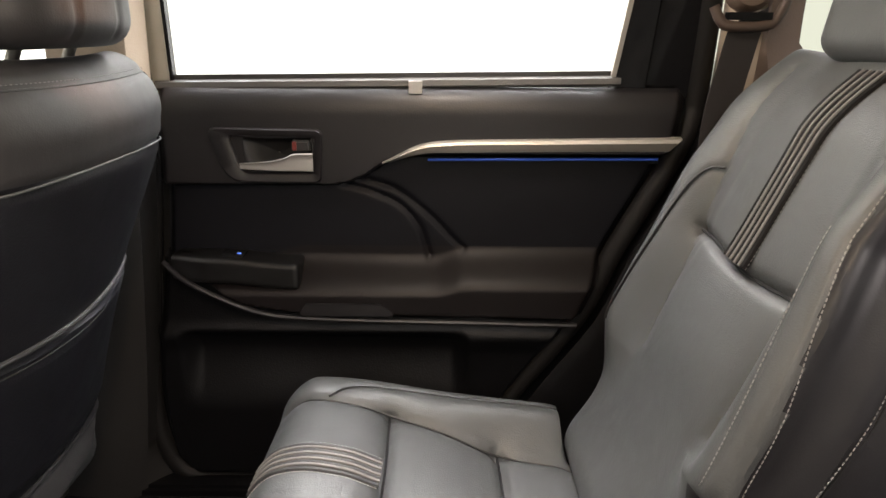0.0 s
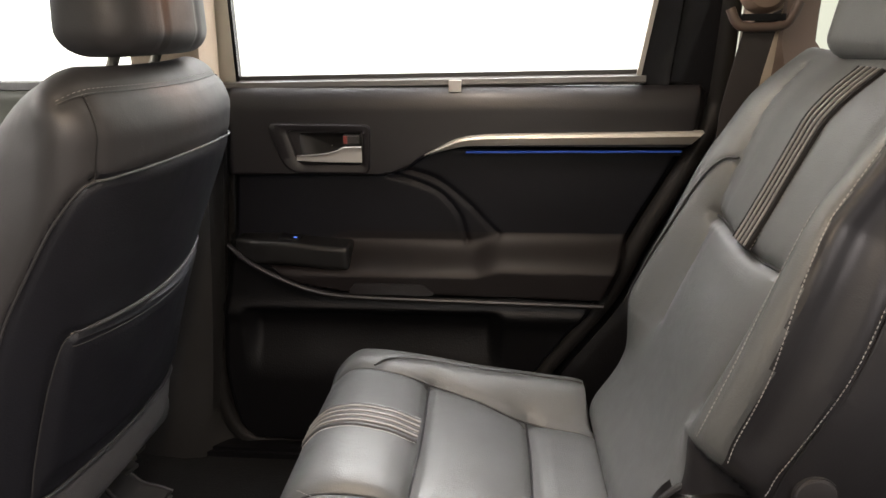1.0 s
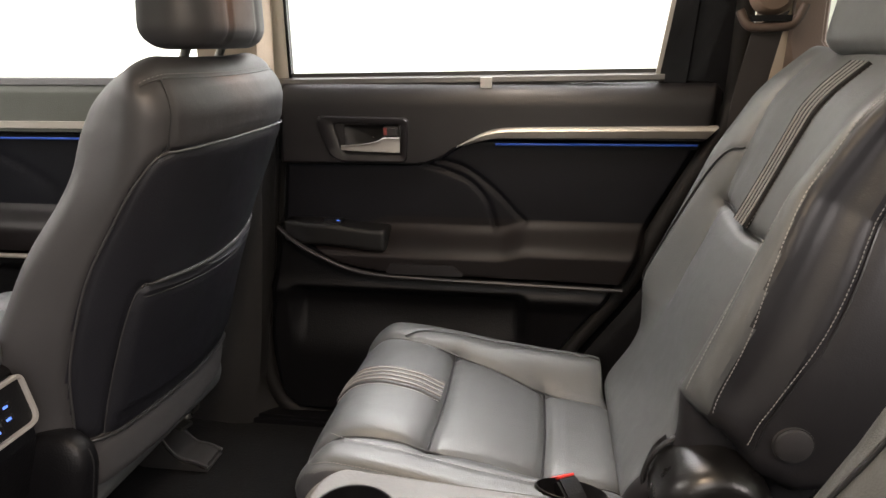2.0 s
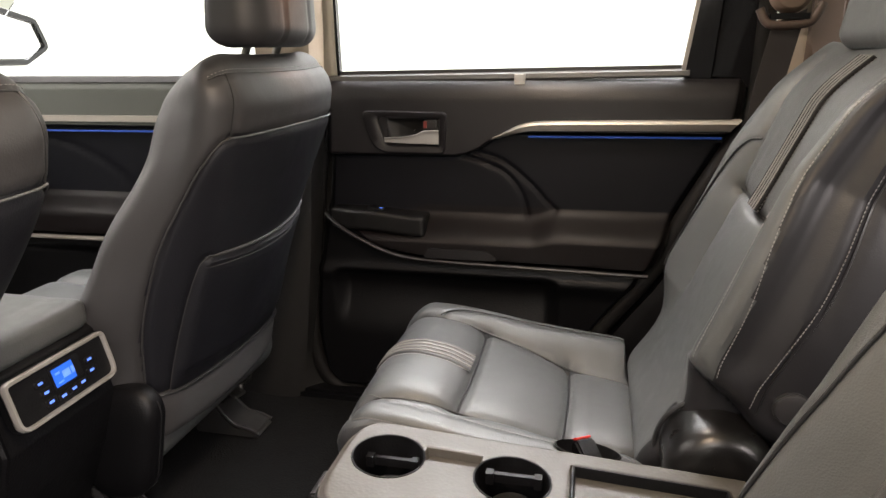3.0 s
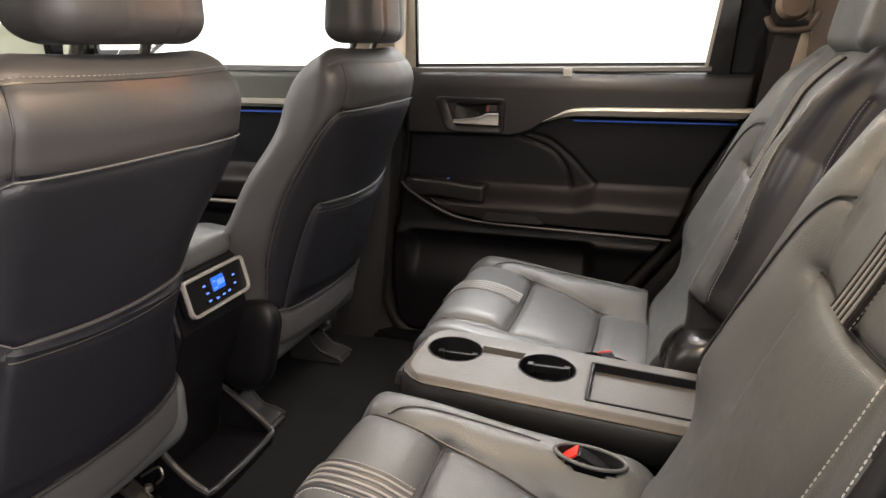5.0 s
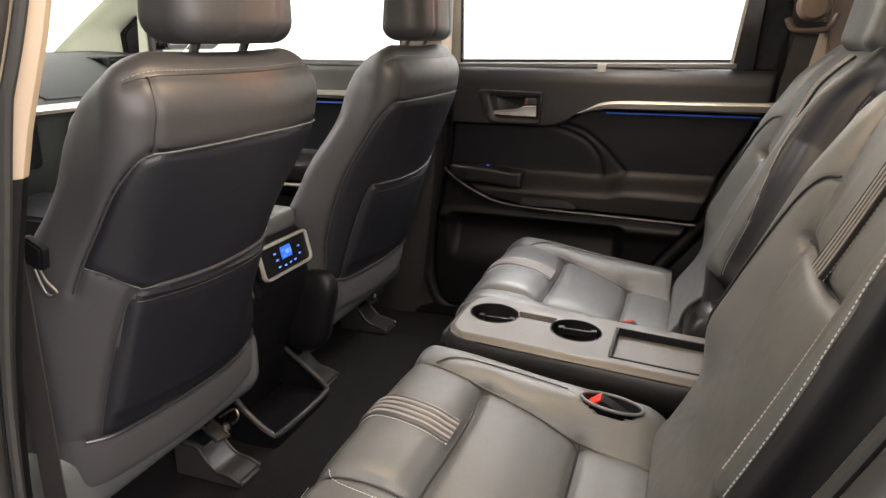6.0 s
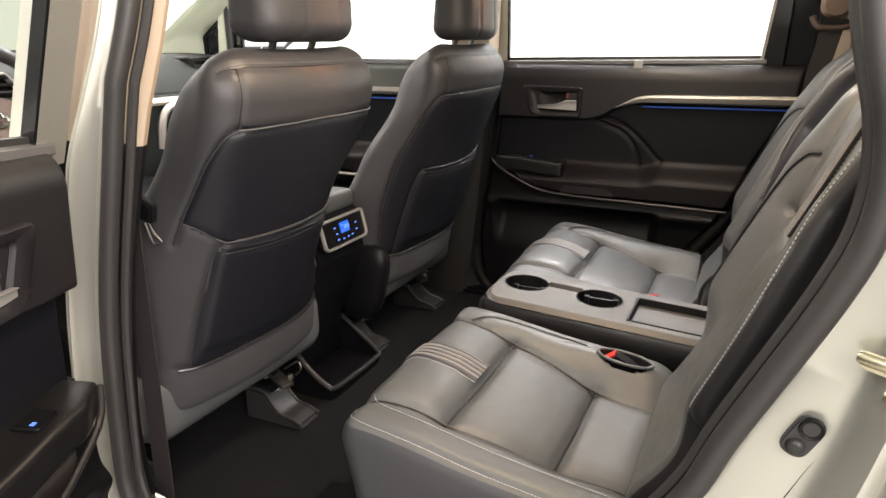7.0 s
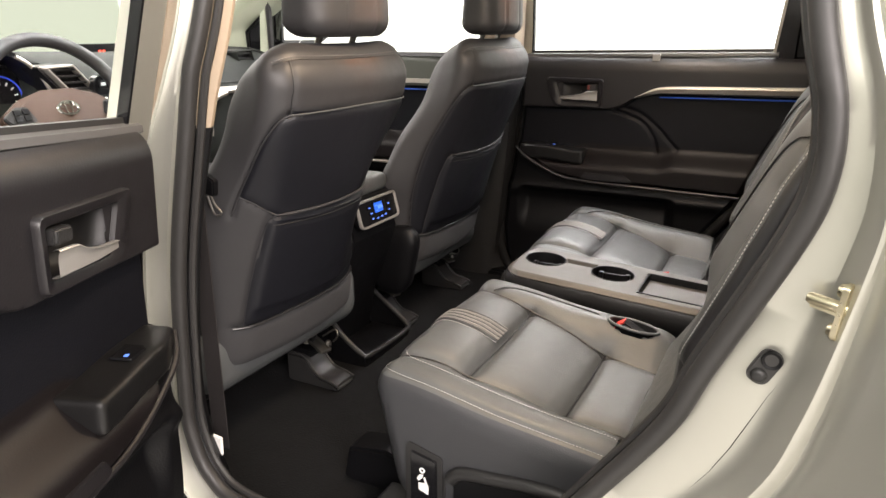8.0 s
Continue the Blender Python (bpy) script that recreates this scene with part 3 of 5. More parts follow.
# ---- rear captain's seats ----
def rear_seat(yc, near_side):
    seat = thing("rear_captain_seat", "charcoal leather rear captain's seat with pintuck stripe and pale stitching", "car seat", (0.05, yc, FLOOR), "rear seats")
    half = 0.25
    size, r = (0.475, 2 * half, 0.25), (0.055, 0.036, 0.045)

    def top(x, y):
        z = curve([-0.21, -0.17, -0.13, -0.08, -0.03, 0.05, 0.135, 0.27], [0.668, 0.690, 0.697, 0.690, 0.670, 0.650, 0.622, 0.605], x)
        side = curve([-0.21, -0.15, 0.07, 0.27], [0.674, 0.699, 0.668, 0.644], x)
        side = side + curve([-0.25, -0.1, 0.1, 0.25], [-0.012, -0.006, 0.002, 0.004], y) - 0.11 * smooth(0.236, 0.249, x) * (np.sign(y) == near_side)
        k = smooth(0.125, 0.195, np.abs(y))
        well = np.hypot((x - 0.172) / 0.047, (y + near_side * 0.195) / 0.022)
        return z * (1 - k) + side * k + 0.004 * np.cos(y / 0.15 * 1.5) * (np.abs(y) < 0.15) - 0.028 * smooth(1.02, 0.86, well)

    def bend(V):
        x, y, t = V[:, 0] + 0.0325, V[:, 1], (V[:, 2] + 0.125) / 0.25
        front = smooth(0.05, -0.21, x)
        y = y * (1 - 0.02 * front * t - 0.04 * (1 - t))
        x = x + (0.05 if near_side < 0 else 0.035) * front * (1 - t) + (0.018 if near_side < 0 else -0.014) * smooth(-0.09, -0.21, x)
        return np.stack([x, y + yc, 0.43 + t * (top(x, y) - 0.43)], 1)

    T = 0.125
    L = lambda pts: [(x - 0.0325, y, T) for x, y in pts]
    panel = [[(-0.205, s * 0.175), (-0.12, s * 0.165), (0.0, s * 0.15), (0.135, s * 0.13), (0.265, s * 0.12)] for s in (-1, 1)]
    seams = [(L(p), 0.006, 0.007) for p in panel]
    seams += [(L([(-0.03, -0.155), (-0.026, 0), (-0.03, 0.155)]), 0.007, 0.010), (L([(0.135, -0.13), (0.138, 0), (0.135, 0.13)]), 0.007, 0.009)]
    pipe = L([(-0.125, 0.165), (-0.105, 0.19), (-0.06, 0.203), (0.05, 0.209)] + ([(0.098, 0.206)] if near_side < 0 else [(0.12, 0.211), (0.235, 0.212)]))
    edge = L([(-0.20, -0.19), (-0.16, -0.232), (0.0, -0.236), (0.15, -0.238), (0.255, -0.238)])
    row = L([(-0.165, -0.165), (-0.13, -0.185), (0.0, -0.187), (0.15, -0.19), (0.25, -0.19)])
    seams += [(pipe, 0.005, 0.002), (edge, 0.004, 0.003), (row, 0.004, 0.002)]
    c = Pillow(size, r, (0.0046, 0.0046, 0.012), bend, [(q, 0.020, 0.005) for q, _, _ in seams[:4]] + seams)
    upper, flank = c.regions(lambda C: ((C[:, 1] < -half + 0.020) & (C[:, 2] < 0.111)).astype(int))
    cushion = part("cushion", upper, LEATHER, seat)
    part("cushion_side", flank, SEAT_SIDE, seat, "leather cushion side with shade in its colour")
    for q, w, d in seams[:4]:
        part("seam", tube(c.line(q, -d - 0.0035), 0.0019, 6), PIPING, cushion)
    part("piping", tube(c.line(pipe, -0.001), 0.0019), PIPING, cushion, "black piping")
    K = lambda k: L([(-0.218, k), (-0.12, k), (-0.034, k)])
    for k in (-0.0195, -0.0065, 0.0065, 0.0195):
        part("pintuck", tube(c.line(K(k), 0.0026), 0.0021, 8), TUCK, cushion)
    for k in (-0.027, -0.013, 0.0, 0.013, 0.027):
        part("stripe_seam", tube(c.line(K(k), 0.0004), 0.0036, 8), SEAT_SIDE, cushion)
    for k in (-0.033, 0.033):
        part("stripe_stitching", stitches(c.line(K(k), 0.0006), 0.0034, 0.0016, 0.0007), THREAD, cushion, "pale grey thread, dimmed")
    for q in (edge, row):
        part("stitching", stitches(c.line(q, 0.0003), 0.0036, 0.0018, 0.0006), THREAD if near_side < 0 else THREAD_DIM, cushion, "pale grey thread, dimmed" if near_side < 0 else "grey thread, dimmed")

    # backrest: leans back 23 degrees
    half = 0.245
    size, r = (0.19, 2 * half, 0.66), (0.026, 0.030, 0.06)

    def width(s, X, inner):
        """Half the width: the bolsters end in a rounded lower edge, below it the back is narrower."""
        full = curve([0, 0.31, 0.45, 0.65, 0.8, 0.9, 0.96, 1.0], [0.240, 0.238, 0.236, 0.222, 0.20, 0.178, 0.158, 0.14], s)
        low = np.where(inner > 0, curve([0, 0.15, 0.30, 0.40], [0.185, 0.198, 0.228, 0.231], s), curve([0, 0.15, 0.40], [0.185, 0.195, 0.208], s))
        foot = 0.310 - 0.60 * np.clip(X, -0.03, 0.075) - 0.8 * np.clip(X - 0.05, 0, 0.03) - 0.10 * np.clip(X - 0.08, 0, 0.05) + 0.9 * np.clip(X - 0.125, 0, 0.1)
        k = np.clip((s - foot) / 0.055, 0, 1)
        if near_side < 0:
            k = np.where(inner > 0, smooth(0.10, 0.36, s), k)
        return low + np.maximum(0, full - low) * np.sqrt(1 - (1 - k) ** 2)

    def bend_back(V):
        s = np.clip((V[:, 2] + 0.33) / 0.66, 0, 1)
        q = np.abs(V[:, 1]) / half
        f = np.clip((0.095 - V[:, 0]) / 0.19, 0, 1)
        deep = V[:, 0] + 0.095
        roll = -0.010 * np.exp(-((deep - 0.042) / 0.018) ** 2) + 0.005 * np.exp(-((deep - 0.074) / 0.010) ** 2) + 0.004 * np.exp(-((deep - 0.125) / 0.03) ** 2)
        y = V[:, 1] / half * (width(s, deep - 0.015, V[:, 1]) + roll * smooth(0.9, 1, q) * smooth(0.30, 0.40, s) * smooth(0.98, 0.88, s))
        forward = (0.036 if near_side > 0 else np.where(V[:, 1] > 0, 0.036, 0.026)) * smooth(0.52, 0.86, q) * smooth(0.20, 0.37, s) * (1 - 0.55 * smooth(0.70, 0.95, s))
        forward = forward + (q < 0.62) * 0.012 * np.cos(q / 0.62 * 1.57) * np.exp(-((s - 0.45) / 0.12) ** 2)
        forward = forward - 0.03 * smooth(0.86, 1.0, s) + 0.02 * smooth(0.2, 0, s)
        X = (V[:, 0] + 0.095) * (1 - 0.35 * smooth(0.5, 1.0, s)) - f * forward
        S = s * 0.655 + 0.03 * smooth(0.78, 1, s)
        return np.stack([0.245 + 0.391 * S + 0.92 * X, y + yc, 0.60 + 0.92 * S - 0.391 * X], 1)

    B = lambda pts: [(-0.095 + max(0.0, abs(y) - half), max(-half, min(half, y)), s * 0.66 - 0.33) for y, s in pts]
    left = [(-0.128, 0.36), (-0.138, 0.50), (-0.148, 0.63), (-0.162, 0.8), (-0.185, 0.97)]
    right = [(-y, s) for y, s in left]
    cross = B([(-0.148, 0.63), (0, 0.615), (0.148, 0.63)])
    pipe = B([(0.216, 0.335), (0.208, 0.5), (0.194, 0.67), (0.177, 0.745), (0.155, 0.765)])
    row1 = B([(-0.186, 0.76), (-0.212, 0.5), (-0.224, 0.335)] if near_side > 0 else [(-0.176, 0.78), (-0.186, 0.5), (-0.196, 0.345)])
    row2 = B([(-0.222, 0.93), (-0.243, 0.7), (-0.266, 0.5), (-0.273, 0.325)] if near_side > 0 else [(-0.215, 0.93), (-0.228, 0.7), (-0.236, 0.5), (-0.236, 0.333)])
    side = lambda pts: [(x, -0.245, s * 0.66 - 0.33) for x, s in pts]
    row3 = side([(-0.014, 0.90), (-0.012, 0.6), (-0.020, 0.42), (-0.024, 0.300)])
    seam3 = side([(-0.006, 0.90), (-0.004, 0.6), (-0.012, 0.42), (-0.016, 0.295)])
    seams = [(B(left), 0.005, 0.0045), (B(right), 0.005, 0.0045), (cross, 0.007, 0.012), (pipe, 0.005, 0.002), (row1, 0.004, 0.002), (row2, 0.004, 0.003), (seam3, 0.005, 0.005)]
    soft = [(q, 0.020, 0.004) for q, _, _ in seams[:3]]
    b = Pillow(size, r, (0.008, 0.0046, 0.0050), bend_back, soft + seams)
    around = lambda C: np.maximum(0, -C[:, 1]) + C[:, 0] + 0.095       # distance round the near corner
    hem = round_off(polyline(row2, 0.01), size, r)
    o = np.argsort(hem[:, 2])
    bound = lambda C: np.where((C[:, 2] < 0.315 * 0.66 - 0.33) & (near_side > 0), 0.224, curve(hem[o, 2], around(hem[o]), C[:, 2]))
    face, flank = b.regions(lambda C: ((C[:, 1] < 0) & (around(C) > bound(C))).astype(int))
    back = part("backrest", face, LEATHER, seat)
    part("side_panel", flank, SIDE_LEATHER, seat, "black leather side panel, darkened for shade")
    for q, d in ((cross, 0.011), (seam3, 0.0)):
        part("seam", tube(b.line(q, -d - (0.0008 if d else 0.0035)), 0.0019, 6), PIPING, back)
    part("piping", tube(b.line(pipe, 0.0002), 0.0019), PIPING, back, "black piping")
    K = lambda k: B([(k + 0.008, 0.622), (k + 0.008, 0.8), (k * 1.12 + 0.008, 0.93), (k * 1.15 + 0.008, 0.985)])
    for k in (-0.0195, -0.0065, 0.0065, 0.0195):
        part("pintuck", tube(b.line(K(k), 0.0046), 0.0016, 8), TUCK, back)
    for k in (-0.027, -0.013, 0.0, 0.013, 0.027):
        part("stripe_seam", tube(b.line(K(k), 0.0010), 0.0046, 8), STRIPE, back)
    for k in (-0.033, 0.033):
        part("stripe_stitching", stitches(b.line(K(k), 0.0006), 0.0034, 0.0024, 0.0006), THREAD_DIM, back, "grey thread, dimmed")
    for q in (row1, row2, row3):
        part("stitching", stitches(b.line(q, 0.0005)), THREAD if near_side < 0 else THREAD_DIM, back, "pale grey thread, dimmed" if near_side < 0 else "grey thread, dimmed")
    headrest(seat, 0.597, yc, 1.205, 0.30)
    # hinge cover, round cap and buckle
    ys = yc - 0.235
    if near_side > 0:
        part("hinge_cover", moved(lathe([(0.0, -0.026), (0.040, -0.026), (0.053, -0.023), (0.063, -0.016), (0.069, -0.004), (0.072, 0.010), (0.074, 0.09)], 48, "y"), Matrix.Translation((0.345, ys - 0.008, 0.664))), HINGE_PLASTIC, seat, "black domed hinge cover")
        a = np.linspace(1.55, 3.3, 30)
        part("hinge_gap", tube(np.stack([0.345 + 0.079 * np.cos(a), np.full(30, ys + 0.055), 0.664 + 0.079 * np.sin(a)], 1), 0.004, 8), PIPING, seat, "black gap round the hinge cover")
        part("hinge_foot", prism(rounded_outline([(0.275, 0.55), (0.415, 0.55), (0.415, 0.66), (0.275, 0.66)], 0.01), ys - 0.002, ys + 0.10, "y", 0.008), PLASTIC, seat)
        part("side_cap", moved(lathe([(0.0, -0.003), (0.018, -0.003), (0.0205, -0.002), (0.022, 0.001), (0.0235, 0.0005), (0.025, 0.01)], 36, "y"), pose(0.424, yc - 0.2425, 0.768, 0, 0, 0)), LEATHER_DARK, seat, "round black cap")
    iy = yc - near_side * 0.195
    part("buckle_well", moved(lathe([(0.0, -0.022), (0.72, -0.022), (0.86, -0.016), (0.95, -0.004), (1.0, 0.0005), (1.05, -0.001)], 36), pose(0.172, iy, 0.6600 if near_side < 0 else 0.6485, 0, 7, 0) @ Matrix.Diagonal((0.047, 0.0215, 1, 1))), PLASTIC, seat, "dark buckle recess")
    if near_side < 0:
        a = np.linspace(0, 2 * math.pi, 44, endpoint=False)
        ring = np.stack([0.0505 * np.cos(a), 0.0250 * np.sin(a), np.zeros(44)], 1)
        part("well_rim", moved(tube(ring, 0.0030, 10, True), pose(0.172, iy, 0.6605, 0, 7, 0)), LEATHER, seat, "rolled leather rim")
    m = pose(0.176, iy, 0.640 if near_side < 0 else 0.628, 0, 10, -60 if near_side > 0 else 0) @ Matrix.Diagonal((1.2, 1.2, 1.2, 1))
    bk = part("buckle", moved(prism(rounded_outline([(-0.042, -0.022), (0.05, -0.028), (0.05, -0.006), (0.0, 0.014), (-0.020, 0.020), (-0.044, -0.006)], 0.004), -0.013, 0.013, "y", 0.004), m), PLASTIC, seat, "black seat belt buckle")
    part("release_button", moved(prism(rounded_outline([(-0.0425, -0.004), (-0.0215, 0.0188), (-0.0232, 0.0212), (-0.0442, -0.0016)], 0.0008), -0.0105, 0.0105, "y", 0.0008), m), RED, bk, "red release button")
    part("anchor_knob", moved(lathe([(0, 0.016), (0.008, 0.015), (0.011, 0.008), (0.011, -0.01)], 16), Matrix.Translation((0.262, yc + 0.185, 0.612))), WHITE_MARK, seat, "pale anchor knob")
    # seat side: switch panel and grip at the outer flank
    if near_side < 0:
        yo = yc - 0.241
        part("recline_panel", prism(rounded_outline([(-0.112, 0.40), (-0.032, 0.40), (-0.033, 0.556), (-0.108, 0.574)], 0.012), yo - 0.006, yo + 0.02, "y", 0.004), PLASTIC_GREY, seat, "dark plastic lift switch panel")
        part("recline_switch", prism(rounded_outline([(-0.097, 0.42), (-0.046, 0.42), (-0.046, 0.545), (-0.096, 0.555)], 0.005), yo - 0.010, yo, "y", 0.002), GLOSS_BLACK, seat)
        icon = [[(-0.083, 0.478), (-0.058, 0.470), (-0.056, 0.492), (-0.066, 0.500), (-0.084, 0.496)], [(-0.088, 0.508), (-0.080, 0.520), (-0.070, 0.522), (-0.073, 0.512), (-0.083, 0.502)], [(-0.066, 0.500), (-0.058, 0.494), (-0.066, 0.516), (-0.070, 0.514)]]
        for o in icon:
            o = [(-0.071 + 0.72 * (a + 0.071), 0.495 + 0.72 * (z - 0.495)) for a, z in o]
            part("printed_mark", prism(o, yo - 0.0108, yo - 0.0098, "y", 0), WHITE_MARK, seat, "white printed seat mark")
        part("printed_mark", moved(lathe([(0.0026, 0), (0.0055, 0), (0.0055, 0.001), (0.0026, 0.001), (0.0026, 0)], 20, "y"), Matrix.Translation((-0.0725, yo - 0.0108, 0.522))), WHITE_MARK, seat, "white printed seat mark")
        grip = polyline([(-0.02, 0.52), (0.0, 0.537), (0.06, 0.545), (0.13, 0.552), (0.19, 0.548), (0.225, 0.520)], 0.01)
        part("side_shield", prism([(x, z) for x, z in grip] + [(0.23, 0.40), (-0.022, 0.40)], yo - 0.004, yo + 0.02, "y", 0.004), PLASTIC, seat, "black plastic side shield")
        part("grip_rail", tube(np.stack([grip[:, 0], np.full(len(grip), yo - 0.006), grip[:, 1]], 1), 0.012, 10), PLASTIC_GREY, seat, "dark grey grip rail")
        part("printed_mark", moved(lathe([(0.003, 0), (0.006, 0), (0.006, 0.001), (0.003, 0.001), (0.003, 0)], 18, "y"), Matrix.Translation((0.157, yo - 0.019, 0.531))), WHITE_MARK, seat)
        part("rail_cover", prism(rounded_outline([(-0.30, FLOOR), (-0.13, FLOOR), (-0.15, 0.455), (-0.20, 0.47), (-0.285, 0.455)], 0.012), yc - 0.17, yc - 0.10, "y", 0.006), PLASTIC, seat)
        part("rail_cover", prism(rounded_outline([(-0.20, FLOOR), (0.2, FLOOR), (0.2, 0.42), (-0.17, 0.43)], 0.012), yc - 0.25, yc - 0.19, "y", 0.008), PLASTIC_GREY, seat)
    # base frame on the floor
    part("seat_base", prism(rounded_outline([(-0.14, FLOOR), (0.25, FLOOR), (0.23, 0.46), (-0.13, 0.46)], 0.03), yc - 0.19, yc + 0.19, "y", 0.01), PLASTIC, seat)
    return seat


def headrest(seat, x, y, z, lean):
    """A padded headrest on two steel posts; z is its lower edge."""
    w, h, d = (0.245, 0.19, 0.09) if x < 0 else (0.27, 0.19, 0.11)

    def bend(V):
        t = V[:, 2] / h
        yy = V[:, 1] * (1 - 0.10 * t * t - 0.06 * (t - 0.5))
        xx = V[:, 0] * (1 - 0.25 * t) + lean * 0.35 * V[:, 2] - 0.10 * (V[:, 1] / w * 2) ** 2 * 0.2
        return np.stack([xx + x, yy + y, V[:, 2] + z + h / 2], 1)

    seams = [([(d / 2, s * 0.045, -0.09), (d / 2, s * 0.045, 0.09)], 0.004, 0.004) for s in (-1, 1)]
    p = Pillow((d, w, h), (0.032, 0.038, 0.034), 0.006, bend, seams)
    head = part("headrest", p.shape(), LEATHER_DARK if lean < 0.25 else LEATHER, seat)
    dip = -0.05 if x < 0 else -0.01
    for s in (-1, 1):
        part("post", tube([(x, y + s * 0.055, z + 0.05), (x + dip, y + s * 0.055, z - 0.06)], 0.0065, 12), STEEL, head)
        part("post_collar", moved(lathe([(0.0, 0.012), (0.012, 0.012), (0.017, 0.008), (0.018, 0.0), (0.018, -0.02)], 20), Matrix.Translation((x + dip * 0.75, y + s * 0.055, z - 0.034))), PLASTIC, head)


# ---- front seats, seen from behind ----
def front_seat(yc, tuck, outer_tab):
    seat = thing("car_seat", "black leather front seat with map pocket and grey fabric lower back", "car seat", (-0.75, yc, FLOOR), "front seats")
    size, r = (0.20, 0.52, 0.66), (0.07, 0.072, 0.050)

    def bend(V):
        s = np.clip((V[:, 2] + 0.33) / 0.66, 0, 1)
        f = np.clip((V[:, 0] + 0.10) / 0.20, 0, 1)          # 1 at the back face
        front_w = curve([0, 0.3, 0.5, 0.75, 0.9, 1.0], [0.262, 0.275, 0.255, 0.208, 0.188, 0.165], s)
        back_w = curve([0, 0.3, 0.6, 0.8, 0.9, 0.96, 1.0], [0.240, 0.224, 0.219, 0.226, 0.228, 0.220, 0.192], s)
        y = V[:, 1] / 0.26 * (front_w + (back_w - front_w) * smooth(0.2, 1, f))
        if outer_tab:
            y = y * (1 + 0.11 * (1 - f) * smooth(0.58, 0.82, s) * (V[:, 1] < 0))
        q = V[:, 1] / 0.26
        X = V[:, 0] - 0.10
        X = X + (1 - f) * (0.026 * np.exp(-((s - 0.70) / 0.13) ** 2) - 0.016 * smooth(0.45, 0.25, s))
        X = X - f * ((0.034 + 0.02 * np.exp(-((s - 0.45) / 0.25) ** 2)) * q * q + 0.055 * smooth(0.88, 1.0, s) + 0.012 * smooth(0.80, 0.9, s))
        X = X - f * tuck * np.exp(-((s - 0.42) / 0.24) ** 2) * smooth(0.25, 0.95, q)
        bag = smooth(0.18, 0.20, s) * smooth(0.53, 0.51, s) * smooth(0.215, 0.20, np.abs(V[:, 1]))
        X = X + f * 0.007 * bag
        S = s * 0.655 + 0.011 * f * smooth(0.83, 1, s)
        Z = 0.585 + 0.937 * S - 0.35 * X * 0.6 * smooth(0.0, 0.2, s) - 0.03 * smooth(0.22, 0.045, s) - 0.060 * (1 - f) * smooth(0.66, 1.0, s)
        return np.stack([-0.515 + 0.350 * S + 0.937 * X, y + yc, Z], 1)

    K = lambda pts: [(0.10, y, s * 0.66 - 0.33) for y, s in pts]

    def wrapped(pts, sign):
        """Points by the distance round the back's corner: past the rim they run on along the side."""
        return [(0.10 - max(0.0, c - 0.26), sign * min(c, 0.26), s * 0.66 - 0.33) for c, s in pts]

    band = K([(-0.222, 0.822), (-0.1, 0.832), (0, 0.836), (0.1, 0.832), (0.222, 0.822)])
    topline = [(-0.27, 0.948), (-0.1, 0.952), (0.1, 0.952), (0.27, 0.948)]
    rim = [(0.222, 0.822), (0.245, 0.808), (0.27, 0.775), (0.292, 0.72), (0.306, 0.62), (0.31, 0.50), (0.302, 0.30), (0.280, 0.145)]
    edge, edge2 = wrapped(rim[:6] if outer_tab else rim, -1), wrapped(rim, 1)
    pocket = [(-0.205, 0.515), (0, 0.525), (0.225, 0.54)]
    flank = K([(-0.205, 0.515), (-0.215, 0.47), (-0.222, 0.30), (-0.222, 0.15)])
    tab = wrapped([(0.306, 0.56), (0.25, 0.54), (0.205, 0.515)], -1)
    lower = [(-0.25, 0.145), (0, 0.16), (0.25, 0.145)]
    rises = [[(k * 0.222, 0.822), (k * 0.212, 0.948)] for k in (-1, 1)]
    seams = [(K(topline), 0.005, 0.003), (edge, 0.006, 0.005), (edge2, 0.006, 0.005), (band, 0.006, 0.005), (K([(y, s - 0.008) for y, s in pocket]), 0.006, 0.008), (K(lower), 0.006, 0.005), (flank, 0.005, 0.004), (tab, 0.005, 0.003)]
    seams += [(K(q), 0.005, 0.002) for q in rises]
    under = K([(y, s - 0.034) for y, s in pocket])
    seams.append((under, 0.004, 0.0025))
    if not outer_tab:
        seams.remove((tab, 0.005, 0.003))
    p = Pillow(size, r, (0.0065, 0.0065, 0.0065), bend, seams)

    def choose(C):
        s = (C[:, 2] + 0.33) / 0.66
        out = np.zeros(len(C), int)
        lo = 0.145 + 0.015 * (1 - np.abs(C[:, 1]) / 0.25)
        arc = np.abs(C[:, 1]) + np.maximum(0, 0.10 - C[:, 0])
        e = curve([0.0, 0.145, 0.30, 0.50, 0.62, 0.72, 0.775, 0.808, 0.83], [0.275, 0.280, 0.302, 0.31, 0.306, 0.292, 0.27, 0.245, 0.215], s)
        out[(C[:, 0] > 0.0) & (arc < e) & (s < 0.830) & (s >= lo)] = 1
        if outer_tab:
            side_arc = curve([0.0, 0.15, 0.30, 0.47, 0.515], [0.222, 0.222, 0.222, 0.215, 0.205], s)
            out[(out == 1) & (C[:, 1] < 0) & (arc > side_arc) & (s < 0.515 + (arc - 0.205) * 0.45)] = 0
        out[s < lo] = 2
        out[s < 0.045] = 3
        return out

    shell, panel, skirt = p.regions(choose)[:3]
    back = part("backrest", shell, LEATHER_DARK, seat, "black leather backrest")
    pan = part("back_panel", panel, SEAT_VINYL, seat, "black vinyl back panel with a map pocket")
    part("lower_skirt", skirt, FABRIC, seat, "grey woven fabric lower back")
    part("seam", tube(p.line(K(lower), 0.0), 0.0034, 8), PIPING, pan)
    part("seam", tube(p.line(K(topline), -0.003), 0.0016, 6), PIPING, back)
